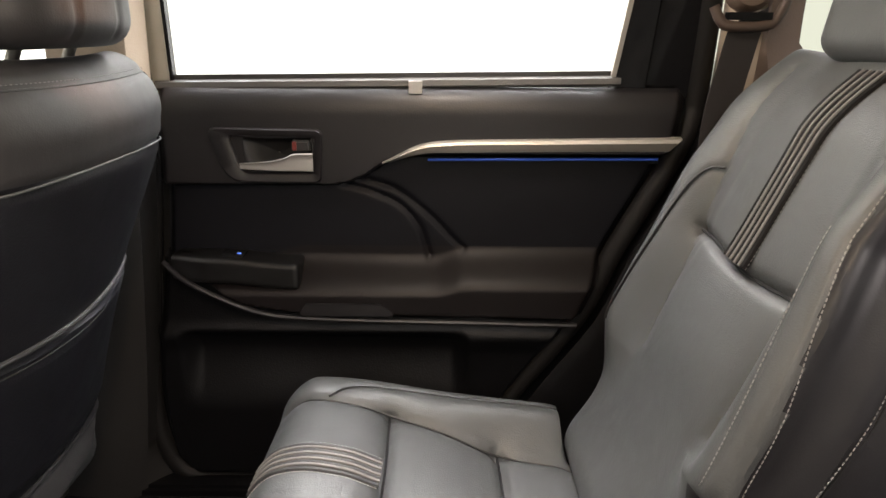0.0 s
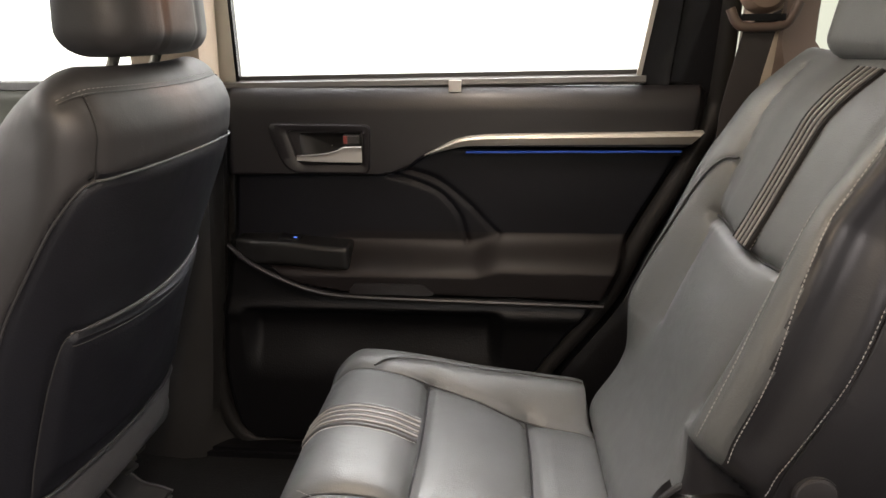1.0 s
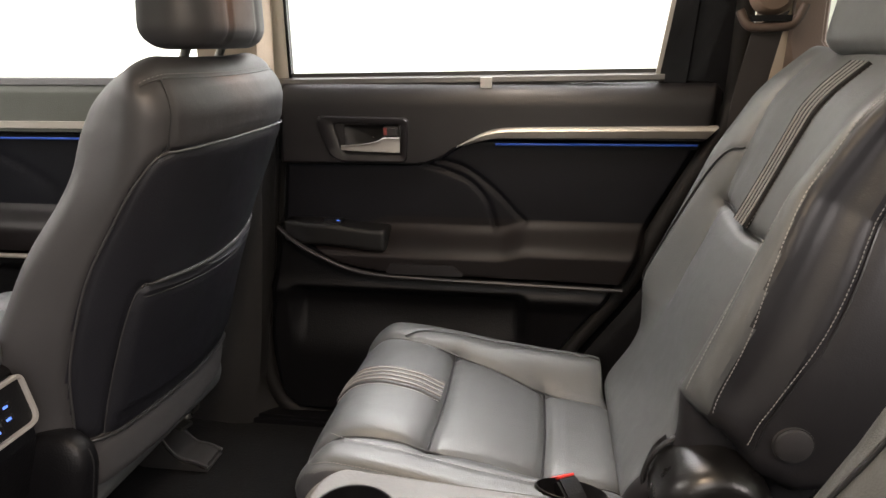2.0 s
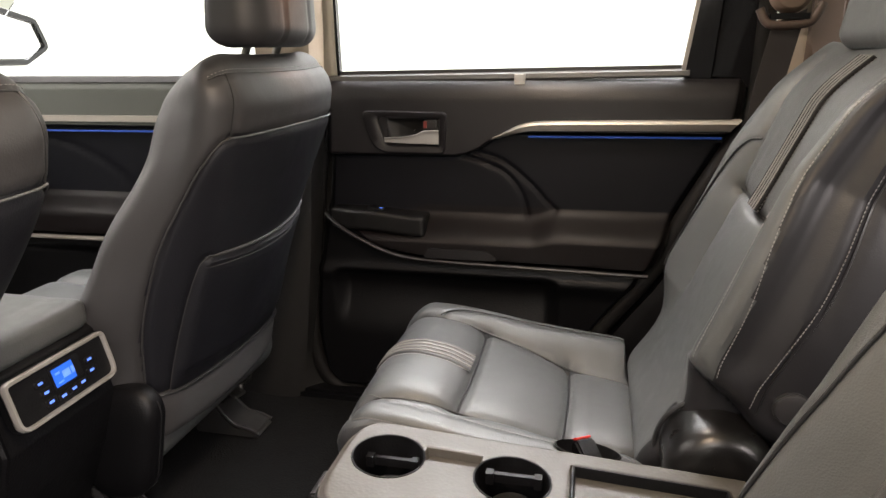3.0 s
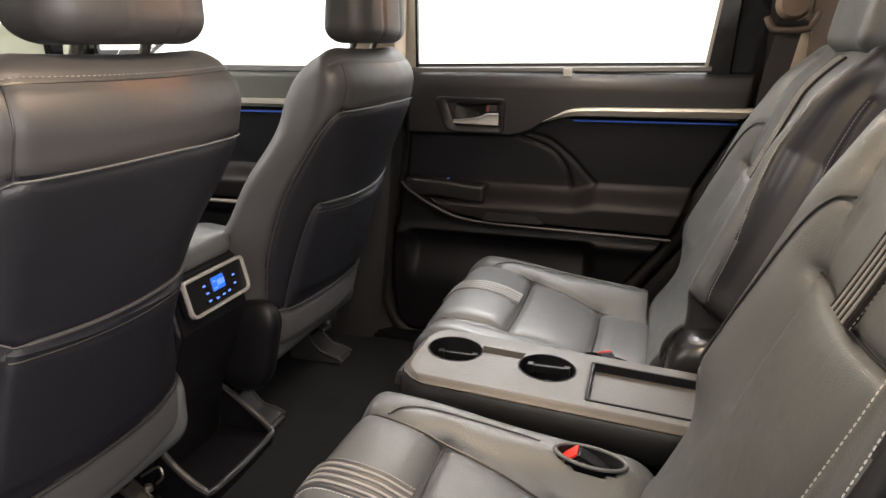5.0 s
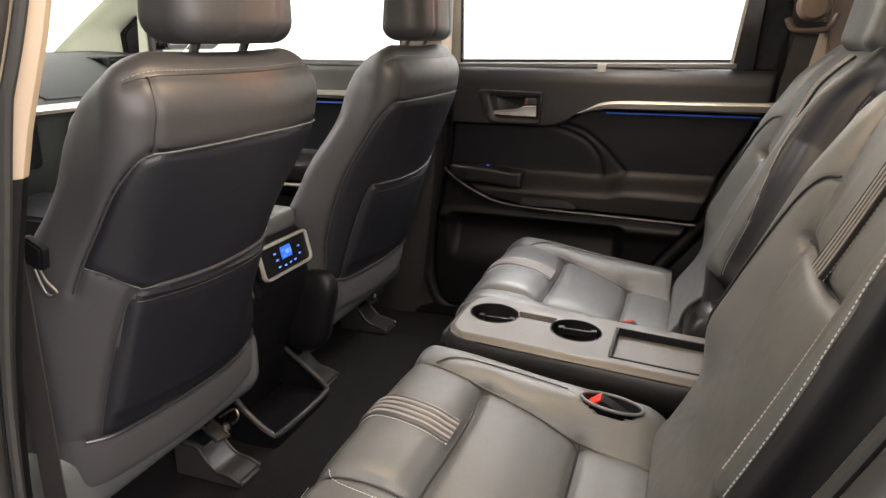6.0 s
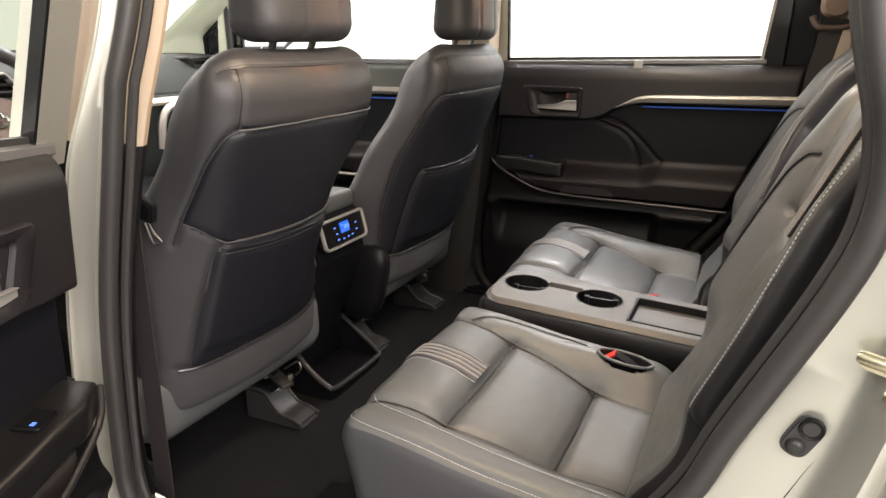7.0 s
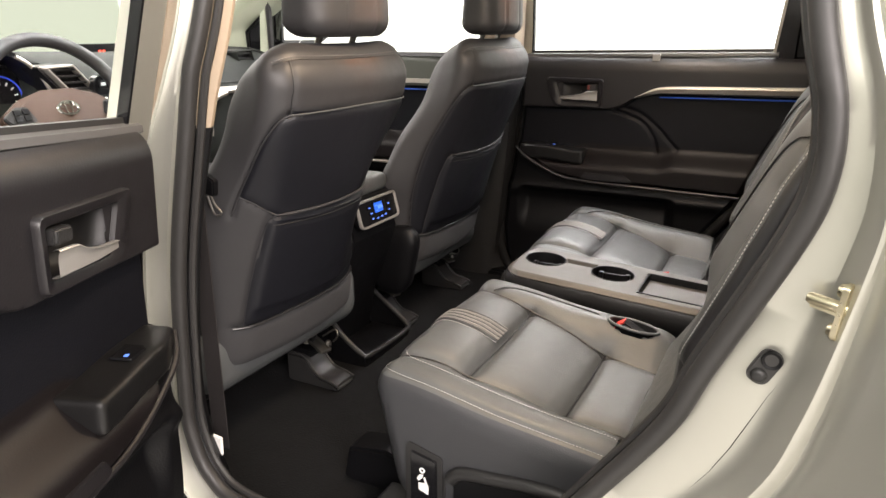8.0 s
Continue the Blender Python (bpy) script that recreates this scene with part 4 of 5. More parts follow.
    for q in rises:
        part("seam", tube(p.line(K(q), -0.002), 0.0014, 6), PIPING, back)
    part("piping", tube(p.line(band, 0.0004), 0.0013, 8), LEATHER, back)
    for q in (edge, edge2):
        part("piping", tube(p.line(q, 0.0), 0.0018, 8), LEATHER_DARK, back)
    hem = p.line(K(pocket), 0.001)
    part("pocket_hem", tube(hem, 0.0030 * np.minimum(1, np.linspace(0.25, 12, len(hem))), 8), LEATHER_DARK, pan, "folded leather pocket hem")
    part("pocket_seam", tube(p.line(under, -0.0012), 0.0010, 6), PIPING, pan)
    part("pocket_seam", tube(p.line(flank, -0.0015), 0.0012, 6), LEATHER_DARK, pan)
    if outer_tab:
        part("pocket_seam", tube(p.line(tab, -0.001), 0.0014, 6), LEATHER_DARK, pan)
    part("stitching", stitches(p.line(K([(y, s + 0.006) for y, s in topline]), 0.0003), 0.0035, 0.003, 0.00045), THREAD_DIM, back)
    headrest(seat, -0.368, yc, 1.221, 0.1)
    # cushion and base
    def bend_c(V):
        return np.stack([V[:, 0] - 0.80, V[:, 1] + yc, V[:, 2] + 0.63 - 0.10 * (V[:, 0] + 0.1)], 1)
    cu = Pillow((0.52, 0.54, 0.17), (0.07, 0.06, 0.06), 0.012, bend_c, [([(0.2, s * 0.15, 0.085), (-0.26, s * 0.15, 0.085)], 0.012, 0.01) for s in (-1, 1)])
    part("cushion", cu.shape(), LEATHER, seat)
    part("seat_base", prism(rounded_outline([(-1.0, FLOOR + 0.06), (-0.68, FLOOR + 0.06), (-0.66, 0.56), (-1.0, 0.56)], 0.02), yc - 0.2, yc + 0.2, "y", 0.01), PLASTIC, seat)
    return seat


SEAT_Y = 0.368
rear_seat(SEAT_Y, 1)
rear_seat(-SEAT_Y - 0.005, -1)
front_seat(0.368, 0.0, False)
front_seat(-0.365, 0.055, True)

# ---- doors ----
def rear_door(sg, name):
    """A rear door in its closed place on one side (1 right, -1 left); the root stands at the hinge."""
    root = thing(name, "rear door with black-brown trim, armrest and satin silver strip", "car door", HINGE[sg])
    S = lambda shape: (np.asarray(shape[0]) * (1, sg, 1), shape[1] if sg > 0 else [tuple(reversed(f)) for f in shape[1]])
    xl = lambda z: curve([0.40, 0.46, 0.58, 0.85, 1.00, 1.16], [-0.43, -0.478, -0.49, -0.452, -0.438, -0.432], z)
    xr = lambda z: curve([0.40, 0.60, 0.75, 0.872, 1.03, 1.075, 1.16], [0.06, 0.18, 0.284, 0.337, 0.418, 0.437, 0.446], z)
    nz, nx = 230, 250
    zz = np.linspace(0.40, 1.152, nz)
    Z = np.repeat(zz[:, None], nx, 1)
    u = np.linspace(0, 1, nx)[None]
    X = xl(Z) + u * (xr(Z) - xl(Z))
    zb = curve([-0.6, -0.14, -0.10, -0.03, 0.02, 0.5], [0.986, 0.988, 0.998, 1.036, 1.040, 1.040], X)
    zarc = curve([-0.6, -0.13, -0.03, 0.0, 0.018, 0.022], [0.99, 0.989, 0.955, 0.92, 0.87, 0.84], X)
    arm_low = curve([-0.5, -0.431, -0.383, -0.296, -0.194, 0.02, 0.4], [0.90, 0.849, 0.823, 0.774, 0.759, 0.755, 0.748], X)
    arm_top = 0.876 - 0.03 * smooth(-0.2, -0.3, X)
    upper = smooth(zb - 0.003, zb + 0.006, Z)
    pad = smooth(0.03, 0.09, X)
    arm = smooth(arm_low - 0.004, arm_low + 0.014, Z) * (1 - smooth(0.800 + 0.012 * pad, 0.862 + 0.014 * pad, Z))
    lower = 1 - smooth(arm_low - 0.006, arm_low, Z)
    p = 0.008 + 0.030 * upper + 0.062 * arm + 0.022 * lower
    p = p + 0.012 * np.exp(-((Z - 0.71) / 0.02) ** 2) * lower
    pocket = lower * smooth(-0.44, -0.40, X) * smooth(0.10, 0.06, X) * smooth(0.42, 0.45, Z) * smooth(0.725, 0.70, Z)
    p = p - 0.028 * pocket * smooth(0.55, 0.68, Z)
    edge = np.minimum(np.minimum(X - xl(Z), xr(Z) - X), Z - 0.40)
    p = p - 0.025 * (1 - smooth(0, 0.02, edge))
    p = p - 0.030 * (1 - np.sqrt(1 - np.clip((Z - 1.108) / 0.0445, 0, 1) ** 2)) * upper
    # pressed lines round the insert
    pts = np.stack([X.ravel(), Z.ravel()], 1)
    arc1 = polyline([(-0.13, 0.989), (-0.08, 0.975), (-0.03, 0.952), (0.005, 0.91), (0.022, 0.858)], 0.003)
    arc2 = polyline([(-0.10, 0.998), (-0.04, 0.98), (0.02, 0.935), (0.06, 0.893), (0.082, 0.872)], 0.003)
    for line, dep in ((arc1, 0.006), (arc2, 0.006)):
        p = p - dep * np.exp(-(near_line(pts, line).reshape(Z.shape) / 0.005) ** 2)
    P = np.stack([X, 0.755 - p, Z], -1)
    V, F = grid(P)
    F = np.asarray(F)
    cx, cz = X.ravel()[F].mean(1), Z.ravel()[F].mean(1)
    zb_f, low_f, top_f = zb.ravel()[F].mean(1), arm_low.ravel()[F].mean(1), arm_top.ravel()[F].mean(1)
    za_f = curve([-0.6, -0.13, -0.08, -0.03, 0.005, 0.022, 0.03], [0.99, 0.989, 0.975, 0.952, 0.91, 0.858, 0.80], cx)
    reg = np.where(cz > zb_f, 0, np.where(cz < low_f, 3, np.where(cz < top_f, 2, np.where((cx < 0.022) & (cz < za_f), 1, 4))))
    hole = (cx > -0.286) & (cx < -0.172) & (cz > 1.015) & (cz < 1.069)
    reg[hole] = 9
    mats = [("upper_trim", SOFT_TRIM), ("insert", INSERT), ("armrest", ARM_TRIM), ("lower_panel", PLASTIC), ("side_insert", INSERT)]
    for k, (n, m) in enumerate(mats):
        f = F[reg == k]
        ids, inv = np.unique(f, return_inverse=True)
        part(n, S((V[ids], [tuple(q) for q in inv.reshape(-1, 4)])), m, root)
    # outer skin and inner frame behind the trim
    P = []
    for z in np.linspace(0.34, 1.15, 14):
        y = 0.90 + 0.05 * math.sin((z - 0.34) / 0.81 * 3.0)
        P.append([(float(xl(max(z, .4))) - 0.02, y - 0.004, z), (-0.1, y, z), (float(xr(max(z, .4))) + 0.03, y - 0.004, z)])
    part("outer_skin", S(slab(P, (0, -0.012, 0))), PAINT, root, "champagne silver painted outer skin")
    ring = [(float(xl(z)), z) for z in np.linspace(0.40, 1.152, 14)] + [(float(xr(z)), z) for z in np.linspace(1.152, 0.40, 14)]
    fr = []
    for (a, z) in ring + ring[:1]:
        cxm = a + (0.012 if a > -0.2 else -0.012)
        fr.append([(a, 0.772, z), (cxm, 0.775, z), (cxm, 0.885, z), (a, 0.89, z)])
    part("door_frame", S(grid(fr)), PAINT if sg < 0 else SEAL_DARK, root, "painted inner door frame" if sg < 0 else "dark inner door edge")
    # belt moulding
    bl = lambda x: 1.150 + (x - 0.0) * 0.014
    part("belt_moulding", S(slab([[(x, y, bl(x) + dz) for x in np.linspace(-0.43, 0.335, 12)] for y, dz in ((0.736, 0.004), (0.737, 0.013), (0.747, 0.017))], (0, 0.006, -0.004))), BELT, root, "grey belt moulding under the window")
    part("belt_seal", S(slab([[(x, y, bl(x) + dz) for x in np.linspace(-0.43, 0.335, 12)] for y, dz in ((0.746, 0.012), (0.746, 0.024), (0.752, 0.024))], (0, 0.006, 0))), RUBBER, root)
    part("latch_tab", S(moved(rounded_box((0.022, 0.016, 0.020), 0, 0.005), Matrix.Translation((0.0, 0.732, 1.152)))), LEVER, root, "small silver tab on the belt moulding")
    # window frame, quarter sash and glass above the belt, leaning inwards
    yw = lambda z: 0.745 - 0.24 * (z - 1.15)
    def bar(pts, w, d, nm, mat, lab=""):
        o = [(x, z) for x, z in pts]
        rows = []
        for k in range(len(o)):
            a = np.array(o[max(0, k - 1)]); b = np.array(o[min(len(o) - 1, k + 1)])
            t = (b - a) / np.linalg.norm(b - a); n = np.array([t[1], -t[0]])
            q = np.array(o[k])
            rows.append([(q[0] + n[0] * w * i, yw(q[1] + n[1] * w * i) + dy, q[1] + n[1] * w * i) for i, dy in ((-0.5, d), (-0.5, 0), (0.5, 0), (0.5, d))])
        part(nm, S(grid(rows)), mat, root, lab)
    top = lambda x: float(curve([-0.45, -0.3, 0.1, 0.45], [1.545, 1.555, 1.56, 1.53], x))
    bar([(-0.437, 1.13), (-0.406, 1.54)], 0.060, 0.032, "window_frame_front", PAINT)
    bar([(-0.404, 1.13), (-0.373, 1.54)], 0.006, 0.015, "window_seal", GLOSS_BLACK)
    bar([(-0.44, 1.55), (-0.2, 1.558), (0.1, 1.56), (0.40, 1.535)], 0.03, 0.05, "window_frame_top", GLOSS_BLACK)
    bar([(0.322, 1.16), (0.362, 1.54)], 0.008, 0.02, "glass_run", SILVER)
    quarter = [[(0.326 + 0.105 * (z - 1.16), yw(z), z), (0.375 + 0.03 * (z - 1.16), yw(z) - 0.004, z), (0.38 + 0.03 * (z - 1.16), yw(z) + 0.006, z), (0.455 - 0.05 * (z - 1.16), yw(z) + 0.002, z)] for z in np.linspace(1.135, 1.54, 8)]
    part("quarter_sash", S(slab(quarter, (0, 0.04, 0))), GLOSS_BLACK, root, "black rear corner of the window frame")
    g = part("window_pane", S(slab([[(-0.43, yw(z) + 0.02, z), (0.33 + 0.1 * (z - 1.15), yw(z) + 0.02, z)] for z in (1.13, 1.54)], (0, 0.004, 0))), GLASS, root, "clear side window")
    g.visible_shadow = False
    # inner handle: bezel, cup, lever and lock
    bez = rounded_outline([(-0.345, 1.088), (-0.152, 1.085), (-0.157, 0.996), (-0.316, 0.996)], [0.012, 0.012, 0.012, 0.045])
    cup = rounded_outline([(-0.308, 1.074), (-0.166, 1.071), (-0.170, 1.013), (-0.288, 1.012)], [0.008, 0.006, 0.006, 0.02])
    o, c = np.array(bez), np.array(cup)
    mid = c.mean(0)
    ring = lambda k, y: np.stack([o[:, 0] * (1 - k) + c[:, 0] * k, np.full(len(o), y), o[:, 1] * (1 - k) + c[:, 1] * k], 1)
    sunk = lambda k, y: np.stack([mid[0] + k * (c[:, 0] - mid[0]), np.full(len(c), y), mid[1] + k * (c[:, 1] - mid[1])], 1)
    part("handle_bezel", S(grid(np.array([ring(0, 0.719), ring(0.03, 0.711), ring(0.16, 0.708), ring(0.82, 0.709), ring(0.96, 0.711), ring(1.0, 0.7155)]), True)), SOFT_TRIM, root)
    part("handle_cup", S(grid(np.array([sunk(1.0, 0.7150), sunk(0.97, 0.7210), sunk(0.90, 0.7310), sunk(0.75, 0.7380), sunk(0.45, 0.7410), sunk(0.02, 0.7420)]), True)), HANDLE_CUP, root, "dark hollow handle recess")
    u = np.linspace(-0.290, -0.168, 40)
    low_edge = 1.0200 - 0.034 * (u + 0.290)
    high_edge = curve([-0.292, -0.270, -0.240, -0.214, -0.198, -0.168], [1.0300, 1.0315, 1.0345, 1.0405, 1.0475, 1.0480], u)
    bow = 0.006 * (1 - ((u + 0.215) / 0.08) ** 2)
    section = [(0.0, 0.7150), (0.02, 0.7065), (0.08, 0.7040), (0.30, 0.7040), (0.60, 0.7045), (0.85, 0.7035), (0.95, 0.7015), (1.0, 0.7030), (0.99, 0.7080), (0.90, 0.7120)]
    part("handle_lever", S(grid(np.array([np.stack([u, y - bow, low_edge + q * (high_edge - low_edge)], 1) for q, y in section]))), LEVER, root, "satin silver lever")
    part("lock_knob", S(prism(rounded_outline([(-0.203, 1.068), (-0.173, 1.068), (-0.172, 1.0500), (-0.203, 1.0500)], 0.004), 0.703, 0.725, "y", 0.003, 3)), PLASTIC_GREY, root)
    if sg > 0:
        part("lock_mark", S(prism([(-0.201, 1.066), (-0.194, 1.066), (-0.194, 1.0520), (-0.201, 1.0520)], 0.7022, 0.7143, "y", 0.0005)), LOCK_RED, root, "red lock mark")
    # silver strip and blue light line
    st = polyline([(-0.055, 1.032), (-0.02, 1.050), (0.01, 1.063), (0.06, 1.069), (0.20, 1.072), (0.436, 1.076)], 0.01)
    sb = polyline([(-0.045, 1.031), (-0.015, 1.040), (0.02, 1.047), (0.06, 1.048), (0.20, 1.05), (0.418, 1.052)], 0.01)
    k = np.linspace(0, 1, 40)
    rs = lambda q: np.stack([np.interp(k, np.linspace(0, 1, len(q)), q[:, i]) for i in (0, 1)], 1)
    st, sb = rs(st), rs(sb)
    P = [[(a, y, b) for a, b in q] for q, y in ((st, 0.720), (st - (0, 0.003), 0.707), (0.62 * st + 0.38 * sb, 0.705), (0.58 * st + 0.42 * sb, 0.7055), (sb, 0.7135), (sb - (0, 0.002), 0.724))]
    part("silver_strip", S(grid(P)), SILVER, root, "satin silver strip", angle=0.35)
    part("light_line", S(tube(polyline([(0.02, 0.7265, 1.034), (0.2, 0.7265, 1.0355), (0.404, 0.7265, 1.037)], 0.05), 0.0023, 8)), BLUE_LED, root, "thin blue light line")
    part("lamp_slot", S(slab([[(x, y, z) for x in (-0.03, 0.1, 0.41)] for y, z in ((0.722, 1.040), (0.738, 1.037), (0.738, 1.027))], (0, 0.004, 0))), PLASTIC, root)
    # switch plate, pull and lower reflector
    plate = Pillow((0.225, 0.068, 0.046), (0.008, 0.009, 0.006), 0.005, lambda V: np.stack([V[:, 0] - 0.3125, V[:, 1] + 0.719 - 0.018 * smooth(-0.04, -0.11, V[:, 0]) * (V[:, 1] < 0) * -1, V[:, 2] + 0.846 - 0.010 * smooth(-0.03, 0.1, V[:, 0])], 1))
    part("switch_plate", S(plate.shape()), PLASTIC_SATIN, root, "dark switch plate with rounded edges")
    part("switch_well", S(frame_of(rounded_outline([(-0.337, 0.701), (-0.297, 0.701), (-0.297, 0.733), (-0.337, 0.733)], 0.003), 0.003, 0.8675, 0.8705, "z")), PLASTIC, root)
    part("window_switch", S(moved(prism(rounded_outline([(-0.018, -0.002), (0.018, -0.002), (0.018, 0.001), (0.002, 0.003), (-0.018, 0.006)], 0.001), -0.013, 0.013, "y", 0.001), Matrix.Translation((-0.317, 0.717, 0.8685)))), PLASTIC, root)
    part("switch_lamp", S(moved(rounded_box((0.007, 0.005, 0.001), 0, 0.002), Matrix.Translation((-0.307, 0.713, 0.8705)))), BLUE_ICON, root, "blue lit switch mark")
    trim = polyline([(-0.44, 0.712, 0.853), (-0.40, 0.692, 0.828), (-0.34, 0.688, 0.797), (-0.27, 0.688, 0.770), (-0.18, 0.688, 0.760), (0.05, 0.688, 0.755), (0.280, 0.69, 0.750)], 0.02)
    part("armrest_trim", S(tube(trim, 0.005, 8)), SOFT_TRIM, root, "slim brown-grey trim line under the armrest")
    part("reflector", S(prism(rounded_outline([(-0.19, 0.79), (-0.06, 0.79), (-0.03, 0.768), (-0.205, 0.768)], 0.006), 0.680, 0.70, "y", 0.002)), SOFT_TRIM, root)
    return root


HINGE = {1: (-0.50, 0.84, 0.38), -1: (-0.50, -0.84, 0.38)}
rear_door(1, "rear_door")
left_door = rear_door(-1, "open_rear_door")
left_door["label"] = "open rear door with black trim and silver handle"
left_door.location = (-0.522, -0.870, 0.336)
left_door.rotation_euler = (radians(-2.7), radians(-3.5), radians(-66.9))


def front_door(sg):
    """A closed front door on one side."""
    root = thing("front_door", "closed front door with silver strip and blue light line", "car door", (-1.55, sg * 0.84, 0.38), "front doors")
    S = lambda shape: (np.asarray(shape[0]) * (1, sg, 1), shape[1] if sg > 0 else [tuple(reversed(f)) for f in shape[1]])
    nz, nx = 90, 60
    Z, X = np.meshgrid(np.linspace(0.42, 1.15, nz), np.linspace(-1.58, -0.60, nx), indexing="ij")
    upper = smooth(1.035, 1.045, Z)
    arm = smooth(0.758, 0.775, Z) * (1 - smooth(0.82, 0.872, Z))
    lower = 1 - smooth(0.750, 0.757, Z)
    p = 0.008 + 0.03 * upper + 0.06 * arm + 0.02 * lower - 0.03 * lower * smooth(0.5, 0.66, Z) * smooth(0.73, 0.70, Z) - 0.012 * smooth(1.13, 1.15, Z)
    line = polyline([(-1.35, 1.03), (-1.15, 0.99), (-1.03, 0.93), (-0.98, 0.875)], 0.004)
    p = p - 0.006 * np.exp(-(near_line(np.stack([X.ravel(), Z.ravel()], 1), line).reshape(Z.shape) / 0.006) ** 2)
    V, F = grid(np.stack([X, 0.785 - p, Z], -1))
    F = np.asarray(F)
    cz = Z.ravel()[F].mean(1)
    reg = np.where(cz > 1.04, 0, np.where(cz > 0.872, 1, np.where(cz > 0.757, 2, 3)))
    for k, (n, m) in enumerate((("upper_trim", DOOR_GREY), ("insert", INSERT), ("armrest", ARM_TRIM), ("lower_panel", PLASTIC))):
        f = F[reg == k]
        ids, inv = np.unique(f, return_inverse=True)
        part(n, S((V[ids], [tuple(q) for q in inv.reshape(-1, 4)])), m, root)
    part("outer_skin", S(slab([[(x, 0.90 + 0.05 * math.sin((z - 0.34) / 0.81 * 3.0), z) for x in (-1.6, -1.1, -0.545)] for z in np.linspace(0.34, 1.15, 12)], (0, -0.012, 0))), PAINT, root, "champagne silver painted outer skin")
    part("silver_strip", S(slab([[(x, y, z + 0.012 * (x + 1.1) * 0.3) for x in np.linspace(-1.5, -0.62, 10)] for y, z in ((0.755, 1.068), (0.742, 1.066), (0.742, 1.052), (0.75, 1.050))], (0, 0.006, 0))), SILVER, root, "satin silver strip")
    part("light_line", S(tube([(-1.45, 0.756, 1.026), (-1.0, 0.756, 1.028), (-0.63, 0.756, 1.03)], 0.0025, 8)), BLUE_LED, root, "thin blue light line")
    part("pocket_trim", S(tube([(-1.5, 0.73, 0.755), (-1.0, 0.73, 0.757), (-0.62, 0.73, 0.76)], 0.006, 8)), SILVER, root)
    part("belt_seal", S(slab([[(x, y, z) for x in np.linspace(-1.55, -0.58, 6)] for y, z in ((0.752, 1.145), (0.760, 1.158), (0.775, 1.160))], (0, 0.006, -0.004))), RUBBER, root)
    yw = lambda z: 0.765 - 0.24 * (z - 1.15)
    def bar(pts, w, nm, mat):
        rows = []
        for k in range(len(pts)):
            a, b = np.array(pts[max(0, k - 1)]), np.array(pts[min(len(pts) - 1, k + 1)])
            t = (b - a) / np.linalg.norm(b - a)
            nn = np.array([t[1], -t[0]])
            q = np.array(pts[k])
            rows.append([(q[0] + nn[0] * w * i, yw(q[1] + nn[1] * w * i) + dy, q[1] + nn[1] * w * i) for i, dy in ((-0.5, 0.06), (-0.5, 0), (0.5, 0), (0.5, 0.06), (-0.5, 0.06))])
        part(nm, S(grid(rows)), mat, root)
    bar([(-0.575, 1.13), (-0.55, 1.35), (-0.53, 1.55)], 0.03, "window_frame_rear", PAINT)
    bar([(-0.602, 1.13), (-0.577, 1.35), (-0.557, 1.55)], 0.014, "glass_run", RUBBER)
    bar([(-0.53, 1.56), (-0.8, 1.545), (-1.05, 1.45)], 0.04, "window_frame_top", GLOSS_BLACK)
    g = part("window_pane", S(slab([[(-1.45 + 1.3 * (z - 1.15), yw(z) + 0.02, z), (-0.59, yw(z) + 0.02, z)] for z in (1.13, 1.54)], (0, 0.004, 0))), GLASS, root, "clear side window")
    g.visible_shadow = False
    # fixed corner window: black frame, dark cover, pale post
    tri_o = rounded_outline([(-1.60, 1.145), (-1.49, 1.145), (-1.455, 1.315), (-1.585, 1.235)], [0.004, 0.004, 0.006, 0.02])
    lean = lambda shape: (np.asarray(shape[0]) - np.stack([np.zeros(len(shape[0])), 0.24 * (np.asarray(shape[0])[:, 2] - 1.15), np.zeros(len(shape[0]))], 1), shape[1])
    part("corner_frame", S(lean(frame_of(tri_o, 0.010, 0.700, 0.72, "y"))), RUBBER, root)
    part("corner_cover", S(lean(prism(tri_o, 0.708, 0.722, "y", 0))), GLOSS_BLACK, root, "glossy black corner cover")
    part("corner_post", S(lean(prism([(-1.532, 1.145), (-1.485, 1.145), (-1.452, 1.32), (-1.487, 1.297)], 0.694, 0.707, "y", 0.003))), LINER, root, "pale corner post")
    part("corner_seal", S(lean(prism([(-1.484, 1.145), (-1.470, 1.145), (-1.430, 1.34), (-1.450, 1.322)], 0.692, 0.712, "y", 0.002))), RUBBER, root)
    return root


front_door(1)
open_front = front_door(-1)
open_front["label"] = "open front door with silver strip and blue light line"
open_front.rotation_euler = (0, 0, radians(-66))


def wing_mirror():
    root = thing("wing_mirror", "black door mirror with bright glass outside the passenger window", "mirror", (-1.60, 0.95, 1.12))
    o = rounded_outline([(0.86, 1.178), (1.13, 1.176), (1.232, 1.225), (1.19, 1.318), (1.06, 1.346), (0.87, 1.34)], 0.03, 6)
    inner = [(1.045 + (a - 1.045) * 0.87, 1.262 + (b - 1.262) * 0.86) for a, b in o]
    part("housing", prism(o, -1.68, -1.575, "x", 0.02, 3), GLOSS_BLACK, root)
    part("rim", frame_of(o, 0.022, -1.585, -1.557, "x"), GLOSS_BLACK, root, "dark mirror rim")
    part("mirror_glass", prism(inner, -1.576, -1.566, "x", 0.001), MIRROR, root, "bright mirror glass")
    part("arm", block(-1.66, -1.60, 0.78, 0.90, 1.13, 1.19, 0.01), GLOSS_BLACK, root)


wing_mirror()

